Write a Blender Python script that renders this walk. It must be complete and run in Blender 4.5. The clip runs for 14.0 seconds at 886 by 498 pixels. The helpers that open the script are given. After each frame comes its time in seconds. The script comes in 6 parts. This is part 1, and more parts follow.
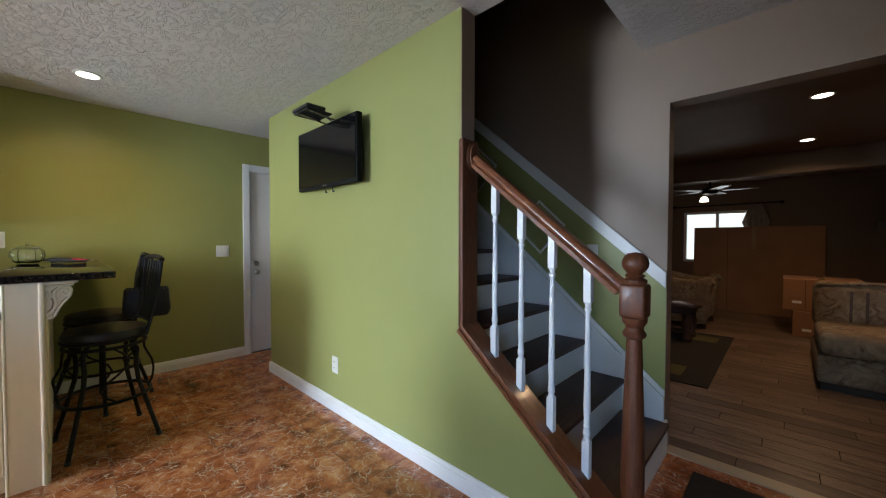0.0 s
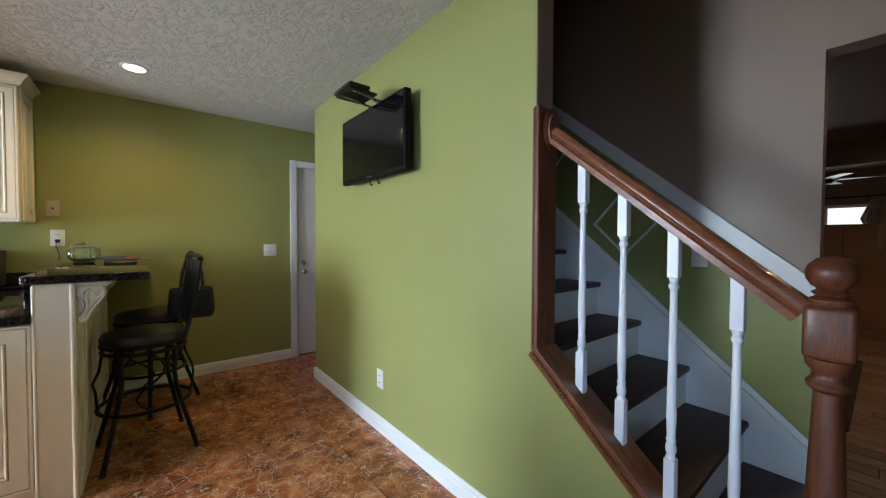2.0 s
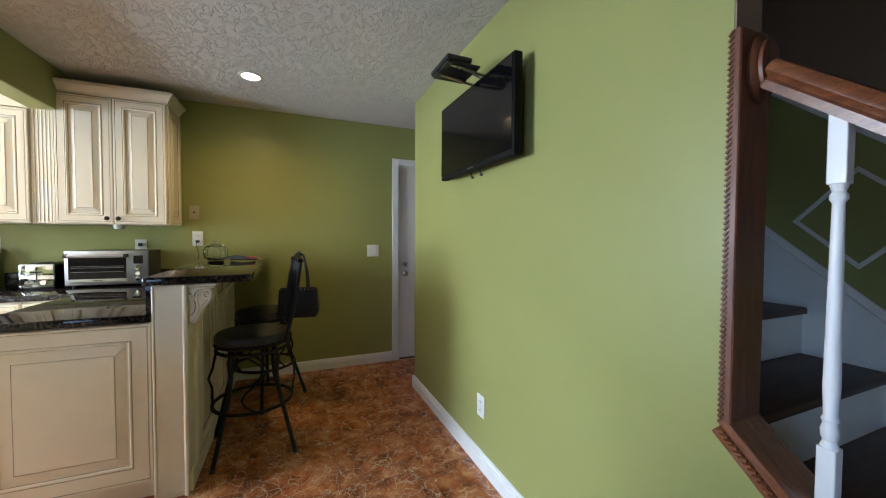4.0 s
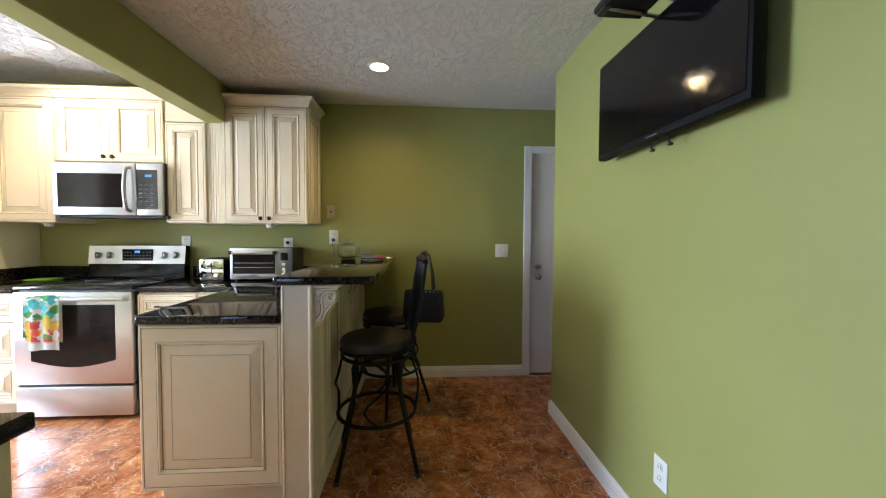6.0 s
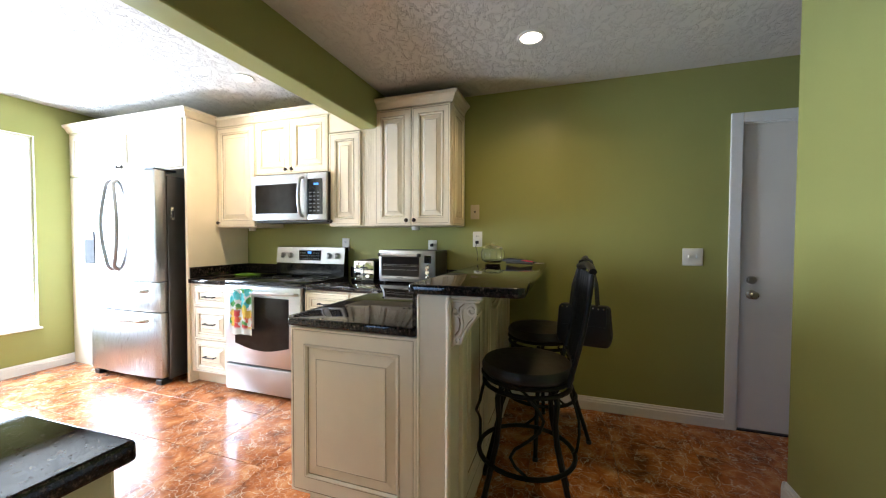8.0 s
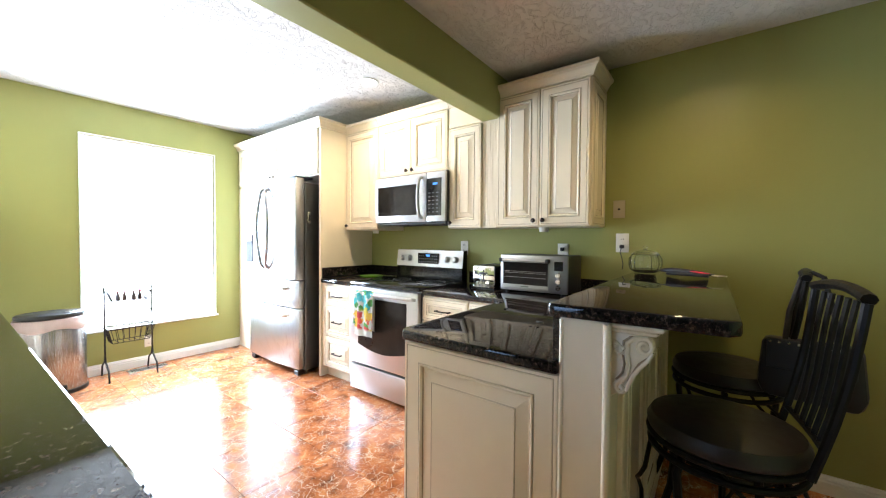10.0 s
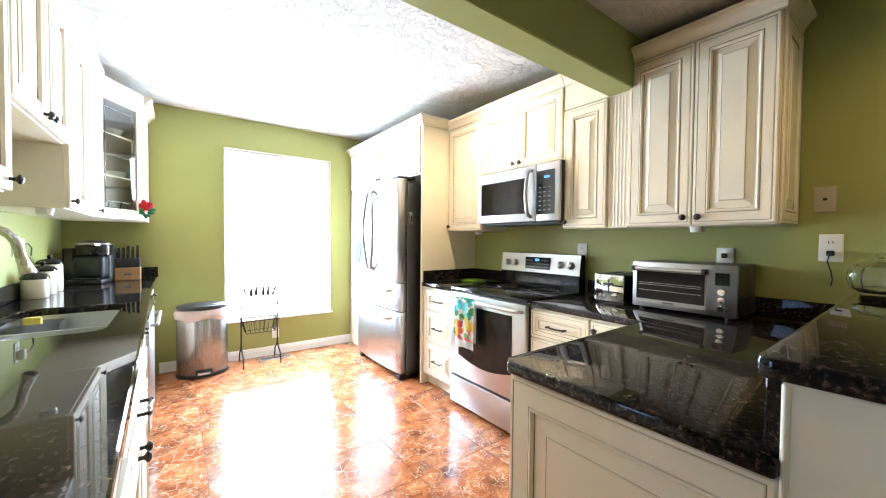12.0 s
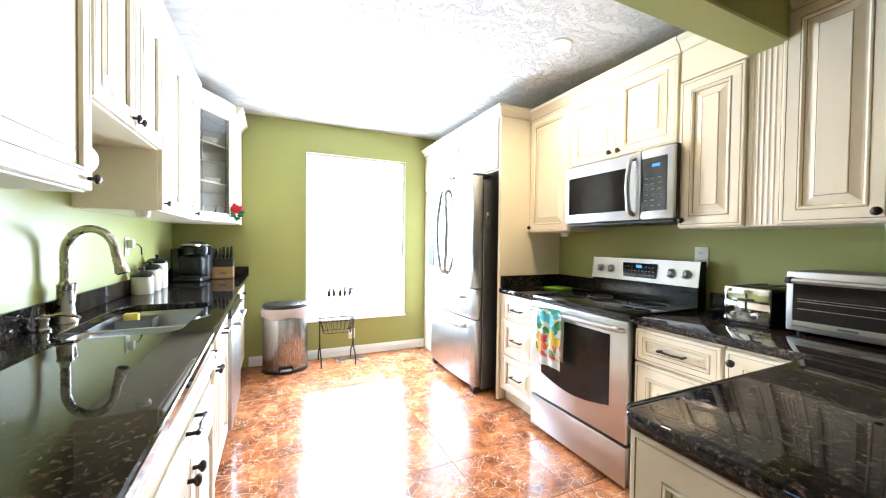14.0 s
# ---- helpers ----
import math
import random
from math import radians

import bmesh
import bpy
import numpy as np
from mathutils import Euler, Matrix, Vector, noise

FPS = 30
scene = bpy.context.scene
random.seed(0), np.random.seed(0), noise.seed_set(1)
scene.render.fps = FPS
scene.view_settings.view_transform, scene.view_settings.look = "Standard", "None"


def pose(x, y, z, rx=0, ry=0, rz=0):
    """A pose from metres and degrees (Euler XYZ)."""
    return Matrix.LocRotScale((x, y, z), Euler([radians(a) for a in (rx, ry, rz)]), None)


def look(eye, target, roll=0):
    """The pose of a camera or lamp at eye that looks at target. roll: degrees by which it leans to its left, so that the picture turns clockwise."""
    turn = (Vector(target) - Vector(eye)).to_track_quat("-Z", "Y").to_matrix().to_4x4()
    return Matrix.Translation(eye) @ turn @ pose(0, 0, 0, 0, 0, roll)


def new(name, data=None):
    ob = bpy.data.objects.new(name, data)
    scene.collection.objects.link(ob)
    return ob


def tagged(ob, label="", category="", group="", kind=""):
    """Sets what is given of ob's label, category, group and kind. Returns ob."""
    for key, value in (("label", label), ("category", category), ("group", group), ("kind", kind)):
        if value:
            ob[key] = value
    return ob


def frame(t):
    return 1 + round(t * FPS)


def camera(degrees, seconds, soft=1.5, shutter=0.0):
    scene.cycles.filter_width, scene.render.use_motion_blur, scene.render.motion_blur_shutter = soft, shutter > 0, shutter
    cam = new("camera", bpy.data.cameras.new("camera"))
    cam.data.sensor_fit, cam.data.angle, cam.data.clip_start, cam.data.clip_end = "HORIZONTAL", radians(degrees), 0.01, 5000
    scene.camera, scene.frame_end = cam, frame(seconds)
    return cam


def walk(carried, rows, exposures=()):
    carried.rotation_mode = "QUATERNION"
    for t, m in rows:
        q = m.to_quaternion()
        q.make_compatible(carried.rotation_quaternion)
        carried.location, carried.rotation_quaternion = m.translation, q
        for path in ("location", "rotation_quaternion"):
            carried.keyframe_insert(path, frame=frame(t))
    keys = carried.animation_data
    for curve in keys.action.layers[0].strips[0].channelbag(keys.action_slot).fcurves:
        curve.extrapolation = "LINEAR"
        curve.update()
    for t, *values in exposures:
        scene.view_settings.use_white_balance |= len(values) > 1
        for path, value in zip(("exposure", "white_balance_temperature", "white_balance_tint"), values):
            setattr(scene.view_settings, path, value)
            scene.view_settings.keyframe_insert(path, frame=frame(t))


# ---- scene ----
cam = camera(101.6, 14.0, soft=1.15)
PATH = [
    (0, (-0.121, 0.355, 1.265), (-1.493, 1.809, 1.217), 0.1),
    (0.5, (-0.203, 0.414, 1.26), (-1.599, 1.845, 1.216), 0.2),
    (1, (-0.284, 0.454, 1.269), (-1.724, 1.841, 1.221), 0.2),
    (1.5, (-0.361, 0.509, 1.259), (-1.856, 1.836, 1.214), 0.2),
    (2, (-0.435, 0.571, 1.257), (-1.987, 1.832, 1.207), 0.2),
    (2.5, (-0.515, 0.649, 1.26), (-2.137, 1.818, 1.207), 0.1),
    (3, (-0.586, 0.702, 1.269), (-2.285, 1.755, 1.214), 0.1),
    (5.5, (-1.082, 0.802, 1.282), (-3.059, 1.093, 1.213), 0.4),
    (6, (-1.181, 0.784, 1.273), (-3.176, 0.913, 1.204), 0.3),
    (6.5, (-1.285, 0.777, 1.274), (-3.283, 0.722, 1.206), 0.3),
    (7, (-1.39, 0.763, 1.28), (-3.371, 0.498, 1.216), 0.2),
    (7.5, (-1.474, 0.744, 1.278), (-3.419, 0.281, 1.216), 0.2),
    (8, (-1.543, 0.711, 1.267), (-3.436, 0.067, 1.21), 0.2),
    (10.5, (-1.865, 0.459, 1.272), (-3.375, -0.852, 1.221), 0.5),
    (11, (-1.925, 0.403, 1.279), (-3.337, -1.012, 1.223), 0.5),
    (11.5, (-1.984, 0.347, 1.284), (-3.287, -1.169, 1.232), 0.4),
    (12, (-2.03, 0.298, 1.283), (-3.221, -1.308, 1.234), 0.5),
    (12.5, (-2.062, 0.252, 1.272), (-3.14, -1.432, 1.227), 0.5),
    (13, (-2.089, 0.197, 1.269), (-3.065, -1.548, 1.227), 0.5),
    (13.5, (-2.123, 0.139, 1.272), (-3.015, -1.651, 1.233), 0.6),
    (14, (-2.147, 0.075, 1.279), (-2.986, -1.74, 1.24), 0.7),
]
EXPOSURES = [(0, -0.04), (3, -0.06), (6.5, -0.10), (8, -0.06), (11, 0.05), (14, -0.04)]
walk(cam, [(t, look(eye, target, roll)) for t, eye, target, roll in PATH], EXPOSURES)

# ---- plan, in metres ----
XW, XS = -4.42, -1.27          # range wall, sink wall
YF, YT, YB = -4.02, 1.736, 2.80  # window wall, television wall, wall behind the stairs
ZC, ZK = 2.42, 2.53           # ceilings: dining side, kitchen side
XE, YS = 1.7, -1.2             # unseen walls behind the camera

# ---- world and light ----
world = bpy.data.worlds.new("sky")
scene.world = world
world.use_nodes = True
wn = world.node_tree.nodes
sky = wn.new("ShaderNodeTexSky")
sky.sky_type = 'NISHITA'
sky.sun_disc = False
sky.sun_elevation, sky.sun_rotation = radians(50), radians(160)
wn["Background"].inputs[1].default_value = 0.12
world.node_tree.links.new(sky.outputs[0], wn["Background"].inputs[0])

sun = new("sun", bpy.data.lights.new("sun", 'SUN'))
sun.data.energy, sun.data.angle, sun.data.color = 3.0, radians(0.5), (1.0, 0.95, 0.88)
sun.matrix_world = look((0, 0, 20), (0.8, -9.0, 6.0))


def area(name, m, w, h, watts, colour):
    ob = new(name, bpy.data.lights.new(name, 'AREA'))
    ob.data.shape, ob.data.size, ob.data.size_y = 'RECTANGLE', w, h
    ob.data.energy, ob.data.color = watts, colour
    ob.matrix_world = m
    return ob


def spot(name, x, y, z, watts, colour=(1.0, 0.72, 0.42), cone=160):
    ob = new(name, bpy.data.lights.new(name, 'SPOT'))
    ob.data.energy, ob.data.color, ob.data.shadow_soft_size = watts, colour, 0.05
    ob.data.spot_size, ob.data.spot_blend = radians(cone), 0.9
    ob.matrix_world = pose(x, y, z)
    return ob


area("window_daylight", look((-2.98, YF - 0.015, 1.31), (-2.80, 0, 1.10)), 1.05, 1.74, 270, (0.62, 0.78, 1.0))
area("patio_daylight", look((0.50, YS + 0.03, 0.95), (-3.0, 2.1, -1.5)), 0.95, 1.5, 22.5, (0.37, 0.60, 1.0)).data.spread = radians(92)
area("living_window_daylight", look((-1.1, 9.50, 1.35), (-0.9, 0, 1.0)), 1.1, 0.95, 4, (0.9, 0.96, 1.0))
DOWNLIGHTS = [(-3.69, 0.507, ZC), (-3.765, -1.71, ZK)]
LIVING_LIGHTS = [(0.084, 4.588, 2.44), (0.054, 6.324, 2.44)]
for (x, y, z), watts, tint in zip(DOWNLIGHTS, (30, 70), ((1.0, 0.71, 0.36), (1.0, 0.76, 0.48))):
    spot("downlight_glow", x, y, z - 0.03, watts, tint)
for x, y, z in LIVING_LIGHTS:
    spot("downlight_glow", x, y, z - 0.03, 40.0, (1.0, 0.62, 0.33))


# ---- materials ----
class Mat:
    """Short hand for a Principled material with nodes."""

    def __init__(self, name, colour=(0.8, 0.8, 0.8), rough=0.5, metal=0.0):
        self.m = bpy.data.materials.new(name)
        self.m.use_nodes = True
        self.nt = self.m.node_tree
        self.b = self.nt.nodes["Principled BSDF"]
        self.b.inputs["Base Color"].default_value = (*colour, 1)
        self.b.inputs["Roughness"].default_value = rough
        self.b.inputs["Metallic"].default_value = metal
        self.colour = (*colour, 1)
        tc = self.nt.nodes.new("ShaderNodeTexCoord")
        self.co = tc.outputs["Object"]

    def node(self, kind, **values):
        n = self.nt.nodes.new(kind)
        for k, v in values.items():
            n.inputs[k.replace("_", " ")].default_value = v
        return n

    def link(self, a, b):
        self.nt.links.new(a, b)

    def world_space(self):
        g = self.nt.nodes.new("ShaderNodeNewGeometry")
        self.co = g.outputs["Position"]
        return self

    def scaled(self, sx, sy, sz):
        mp = self.node("ShaderNodeMapping", Scale=(sx, sy, sz))
        self.link(self.co, mp.inputs["Vector"])
        return mp.outputs["Vector"]

    def noise(self, scale, detail=4.0, rough=0.55, co=None, distortion=0.0):
        n = self.node("ShaderNodeTexNoise", Scale=scale, Detail=detail, Roughness=rough, Distortion=distortion)
        self.link(co or self.co, n.inputs["Vector"])
        return n.outputs["Fac"]

    def voronoi(self, scale, feature='F1', co=None):
        n = self.node("ShaderNodeTexVoronoi", Scale=scale)
        n.feature = feature
        self.link(co or self.co, n.inputs["Vector"])
        return n.outputs["Distance"]

    def ramp(self, fac, stops):
        n = self.nt.nodes.new("ShaderNodeValToRGB")
        e = n.color_ramp.elements
        while len(e) < len(stops):
            e.new(0.5)
        for el, (p, c) in zip(e, stops):
            el.position = p
            el.color = (*c, 1) if len(c) == 3 else c
        self.link(fac, n.inputs["Fac"])
        return n.outputs["Color"]

    def mix(self, fac, a, b, mode='MIX'):
        n = self.nt.nodes.new("ShaderNodeMix")
        n.data_type, n.blend_type = 'RGBA', mode
        for sock, v in ((n.inputs[0], fac), (n.inputs[6], a), (n.inputs[7], b)):
            if hasattr(v, "is_linked"):
                self.link(v, sock)
            elif isinstance(v, (int, float)):
                sock.default_value = v
            else:
                sock.default_value = (*v, 1)
        return n.outputs[2]

    def paint(self, colour):
        self.link(colour, self.b.inputs["Base Color"])
        return self

    def roughness(self, fac, lo, hi):
        self.link(self.ramp(fac, [(0.3, (lo, lo, lo)), (0.7, (hi, hi, hi))]), self.b.inputs["Roughness"])
        return self

    def bump(self, height, strength=0.3, distance=0.002):
        n = self.node("ShaderNodeBump", Strength=strength, Distance=distance)
        self.link(height, n.inputs["Height"])
        self.link(n.outputs["Normal"], self.b.inputs["Normal"])
        return self

    def coat(self, w, r=0.05):
        self.b.inputs["Coat Weight"].default_value = w
        self.b.inputs["Coat Roughness"].default_value = r
        return self


def shade(c, k):
    return tuple(min(1.0, v * k) for v in c)


def mottled(name, c, rough, metal=0.0, scale=6.0, amount=0.08, grain=160, strength=0.08, dist=0.001):
    m = Mat(name, c, rough, metal).world_space()
    m.paint(m.ramp(m.noise(scale), [(0.3, shade(c, 1 - amount)), (0.7, shade(c, 1 + amount))]))
    m.roughness(m.noise(scale * 2), max(0.02, rough - 0.06), min(1, rough + 0.06))
    m.bump(m.noise(grain, 2), strength, dist)
    return m.m


GREEN = mottled("green_wall_paint", (0.314, 0.320, 0.107), 0.43, scale=1.5, amount=0.03, grain=220, strength=0.22, dist=0.0008)
GREEN.node_tree.nodes["Principled BSDF"].inputs["Specular IOR Level"].default_value = 0.36
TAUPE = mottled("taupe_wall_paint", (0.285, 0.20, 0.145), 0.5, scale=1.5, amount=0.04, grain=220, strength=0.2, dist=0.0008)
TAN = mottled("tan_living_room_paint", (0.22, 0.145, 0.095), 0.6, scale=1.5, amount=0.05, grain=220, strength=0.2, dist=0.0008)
WHITE = mottled("white_trim_paint", (0.80, 0.79, 0.76), 0.35, scale=5, amount=0.03, grain=90, strength=0.05)
BALUSTER = mottled("white_baluster_paint", (0.82, 0.82, 0.82), 0.35, scale=9, amount=0.02, grain=120, strength=0.05)
DOORP = mottled("door_paint", (0.80, 0.76, 0.70), 0.42, scale=3, amount=0.03, grain=140, strength=0.08)
CREAM = mottled("cream_cabinet_paint", (0.79, 0.70, 0.545), 0.38, scale=4, amount=0.035, grain=120, strength=0.06)
GLAZE = mottled("brown_glaze", (0.31, 0.225, 0.13), 0.45, scale=14, amount=0.3, grain=150, strength=0.08)
PLASTIC = mottled("white_plastic", (0.78, 0.77, 0.72), 0.35, scale=12, amount=0.02, strength=0.03)
IVORY = mottled("ivory_plastic", (0.48, 0.41, 0.29), 0.35, scale=12, amount=0.02, strength=0.03)
BLACKP = mottled("black_plastic", (0.012, 0.012, 0.013), 0.42, scale=15, amount=0.2, grain=300, strength=0.1)
BLACKG = mottled("black_gloss", (0.008, 0.008, 0.009), 0.10, scale=15, amount=0.2, grain=300, strength=0.0)
SCREEN = mottled("dark_screen", (0.004, 0.004, 0.005), 0.08, scale=15, amount=0.2, grain=300, strength=0.0)
TVBLACK = mottled("matt_black_housing", (0.006, 0.006, 0.006), 0.6, scale=15, amount=0.2, strength=0.0)
TVBLACK.node_tree.nodes["Principled BSDF"].inputs["Specular IOR Level"].default_value = 0.12
GLASSY = mottled("oven_glass", (0.012, 0.010, 0.009), 0.06, scale=15, amount=0.2, strength=0.0)
GLASSY.node_tree.nodes["Principled BSDF"].inputs["Specular IOR Level"].default_value = 0.18
IRON = mottled("dark_bronze_iron", (0.012, 0.010, 0.009), 0.5, metal=0.7, scale=25, amount=0.3, grain=200, strength=0.2)
BRONZE = mottled("oil_rubbed_bronze", (0.045, 0.035, 0.03), 0.34, metal=0.85, scale=30, amount=0.3, grain=200, strength=0.1)
NICKEL = mottled("brushed_nickel", (0.50, 0.47, 0.42), 0.27, metal=1.0, scale=6, amount=0.04, grain=300, strength=0.0)
CHROME = mottled("chrome", (0.78, 0.78, 0.78), 0.08, metal=1.0, scale=20, amount=0.03, strength=0.0)
LEATHER = mottled("dark_brown_leather", (0.016, 0.010, 0.009), 0.42, scale=14, amount=0.3, grain=260, strength=0.25)
TOWEL = mottled("towel_white", (0.80, 0.79, 0.74), 0.9, scale=30, amount=0.05, grain=500, strength=0.5)
KRAFT = mottled("brown_cardboard", (0.29, 0.145, 0.075), 0.75, scale=3, amount=0.12, grain=60, strength=0.15)
TAPE = mottled("packing_tape", (0.36, 0.24, 0.13), 0.22, scale=8, amount=0.1, strength=0.04)
MATDARK = mottled("dark_doormat", (0.02, 0.017, 0.015), 0.95, scale=40, amount=0.3, grain=500, strength=0.8)
BAGM = mottled("black_bag_leather", (0.012, 0.011, 0.012), 0.5, scale=18, amount=0.3, grain=250, strength=0.3)
REDM = mottled("red_felt", (0.62, 0.02, 0.035), 0.8, scale=30, amount=0.15, grain=300, strength=0.4)
LEAFM = mottled("green_felt", (0.02, 0.17, 0.07), 0.8, scale=30, amount=0.2, grain=300, strength=0.4)
LIME = mottled("lime_green_plastic", (0.22, 0.50, 0.03), 0.4, scale=20, amount=0.1)
BAGLINER = mottled("white_bin_liner", (0.80, 0.68, 0.64), 0.35, scale=12, amount=0.06, grain=60, strength=0.4)
CERAMIC = mottled("cream_glazed_ceramic", (0.78, 0.73, 0.62), 0.18, scale=20, amount=0.04, strength=0.0)
STONE = mottled("dark_fireplace_stone", (0.16, 0.13, 0.11), 0.85, scale=5, amount=0.4, grain=40, strength=0.6, dist=0.01)
CURTAIN = mottled("pale_curtain_cloth", (0.30, 0.25, 0.21), 0.9, scale=9, amount=0.2, grain=400, strength=0.4)
GREYP = mottled("grey_basin_plastic", (0.26, 0.26, 0.26), 0.45, scale=12, amount=0.08)
YELLOW = mottled("yellow_sponge", (0.75, 0.62, 0.12), 0.8, scale=30, amount=0.15, grain=200, strength=0.5)


def stainless(name, base=0.55, rough=0.28, axis=(1, 90, 1)):
    m = Mat(name, (base, base, base * 1.03), rough, 1.0).world_space()
    streak = m.noise(6, 3, co=m.scaled(*axis))
    m.paint(m.ramp(m.noise(3), [(0.3, (base * 0.93,) * 3), (0.7, (base * 1.04, base * 1.04, base * 1.07))]))
    m.roughness(streak, rough - 0.03, rough + 0.04)
    m.bump(streak, 0.025, 0.0003)
    return m.m


STEEL = stainless("brushed_stainless", 0.46, 0.29, (90, 90, 2))
STEELH = stainless("brushed_stainless_level", 0.52, 0.32, (2, 2, 90))
STEELD = stainless("dark_grey_side_panel", 0.16, 0.42, (90, 90, 2))
BINSTEEL = stainless("polished_bin_steel", 0.33, 0.25, (90, 90, 2))
SINKM = stainless("sink_steel", 0.66, 0.30, (60, 2, 60))


def knockdown(name, relief, grain):
    """Trowelled plaster: raised flat patches over a finer grain."""
    m = Mat(name, (0.68, 0.64, 0.60), 0.9).world_space()
    n = m.noise(grain, 5, 0.62, m.scaled(1.0, 1.5, 1.0), 1.4)
    flat = m.ramp(n, [(0.0, (0, 0, 0)), (0.50, (0, 0, 0)), (0.56, (1, 1, 1)), (0.63, (0.35, 0.35, 0.35))])
    m.paint(m.mix(m.noise(2.0), (0.65, 0.615, 0.575), (0.75, 0.715, 0.67)))
    m.bump(m.mix(0.3, flat, m.noise(70, 3)), 0.75, relief)
    return m.m


CEIL = knockdown("knockdown_ceiling", 0.009, 14)
CEILK = knockdown("rough_knockdown_ceiling", 0.022, 11)


def granite():
    m = Mat("black_brown_granite", (0.02, 0.02, 0.02), 0.07).world_space()
    sp = m.noise(75, 7, 0.72)
    c1 = m.ramp(sp, [(0.42, (0.006, 0.006, 0.007)), (0.54, (0.016, 0.013, 0.012)), (0.61, (0.075, 0.052, 0.041)), (0.73, (0.15, 0.115, 0.095))])
    v = m.voronoi(120)
    c2 = m.mix(m.ramp(v, [(0.12, (1, 1, 1)), (0.26, (0, 0, 0))]), c1, (0.028, 0.028, 0.032), 'ADD')
    m.paint(m.mix(m.ramp(m.noise(7, 3), [(0.4, (0, 0, 0)), (0.65, (1, 1, 1))]), c1, c2))
    m.b.inputs["Specular IOR Level"].default_value = 0.34
    m.roughness(m.noise(30), 0.015, 0.045)
    return m.m


GRANITE = granite()


def marble_tile():
    """Rust-orange glazed tile with pale veins, shifted from tile to tile."""
    m = Mat("rust_marble_tile", (0.4, 0.15, 0.05), 0.16)
    info = m.nt.nodes.new("ShaderNodeObjectInfo")
    off = m.node("ShaderNodeVectorMath")
    off.operation = 'MULTIPLY_ADD'
    m.link(info.outputs["Random"], off.inputs[0])
    off.inputs[1].default_value = (37.0, 19.0, 7.0)
    m.link(m.co, off.inputs[2])
    co = off.outputs[0]
    warp = m.node("ShaderNodeTexNoise", Scale=9.0, Detail=6.0)
    m.link(co, warp.inputs["Vector"])
    add = m.node("ShaderNodeVectorMath")
    add.operation = 'MULTIPLY_ADD'
    m.link(warp.outputs["Color"], add.inputs[0])
    add.inputs[1].default_value = (0.14, 0.14, 0.14)
    m.link(co, add.inputs[2])
    wc = add.outputs[0]
    base = m.ramp(m.noise(8, 6, 0.62, wc), [(0.30, (0.10, 0.030, 0.012)), (0.44, (0.28, 0.082, 0.027)), (0.56, (0.44, 0.145, 0.048)), (0.72, (0.60, 0.30, 0.14))])
    thin = m.ramp(m.voronoi(16.0, 'DISTANCE_TO_EDGE', wc), [(0.0, (1, 1, 1)), (0.010, (0.8, 0.8, 0.8)), (0.024, (0, 0, 0))])
    fine = m.ramp(m.voronoi(38.0, 'DISTANCE_TO_EDGE', wc), [(0.0, (0.8, 0.8, 0.8)), (0.03, (0, 0, 0))])
    gate = m.ramp(m.noise(6.0, 4, 0.65, co), [(0.41, (0, 0, 0)), (0.51, (0.95, 0.95, 0.95))])
    gate2 = m.ramp(m.noise(9.0, 3, 0.6, wc), [(0.43, (0, 0, 0)), (0.53, (0.9, 0.9, 0.9))])
    vein = m.mix(1.0, m.mix(1.0, thin, gate, 'MULTIPLY'), m.mix(1.0, fine, gate2, 'MULTIPLY'), 'LIGHTEN')
    m.paint(m.mix(vein, base, (0.70, 0.56, 0.42)))
    m.roughness(m.noise(14, 3, 0.5, co), 0.12, 0.24)
    m.bump(m.noise(30, 3, 0.5, co), 0.08, 0.001)
    return m.m


TILE = marble_tile()
JOINT = mottled("dark_plank_joint", (0.03, 0.02, 0.015), 0.9, scale=20, amount=0.2)
GROUT = mottled("brown_grout", (0.21, 0.11, 0.06), 0.85, scale=20, amount=0.2, grain=200, strength=0.4)


def wood(name, dark, light, rough, axis=(2, 22, 22), scale=3.0, coat=0.0, random_tone=False):
    m = Mat(name, light, rough)
    co = m.scaled(*axis)
    if random_tone:
        info = m.nt.nodes.new("ShaderNodeObjectInfo")
        off = m.node("ShaderNodeVectorMath")
        off.operation = 'MULTIPLY_ADD'
        m.link(info.outputs["Random"], off.inputs[0])
        off.inputs[1].default_value = (51.0, 23.0, 11.0)
        m.link(co, off.inputs[2])
        co = off.outputs[0]
    g = m.noise(scale, 6, 0.65, co, 0.8)
    fine = m.noise(scale * 9, 3, 0.6, co)
    c = m.ramp(g, [(0.30, dark), (0.5, tuple((a + b) / 2 for a, b in zip(dark, light))), (0.72, light)])
    c = m.mix(m.ramp(fine, [(0.4, (0.5, 0.5, 0.5)), (0.62, (0, 0, 0))]), c, shade(dark, 0.7))
    if random_tone:
        c = m.mix(m.ramp(info.outputs["Random"], [(0.0, (0, 0, 0)), (1.0, (0.8, 0.8, 0.8))]), c, shade(dark, 0.75))
    m.paint(c)
    m.roughness(fine, rough - 0.05, rough + 0.1)
    m.bump(fine, 0.12, 0.0008)
    if coat:
        m.coat(coat, 0.12)
    return m.m


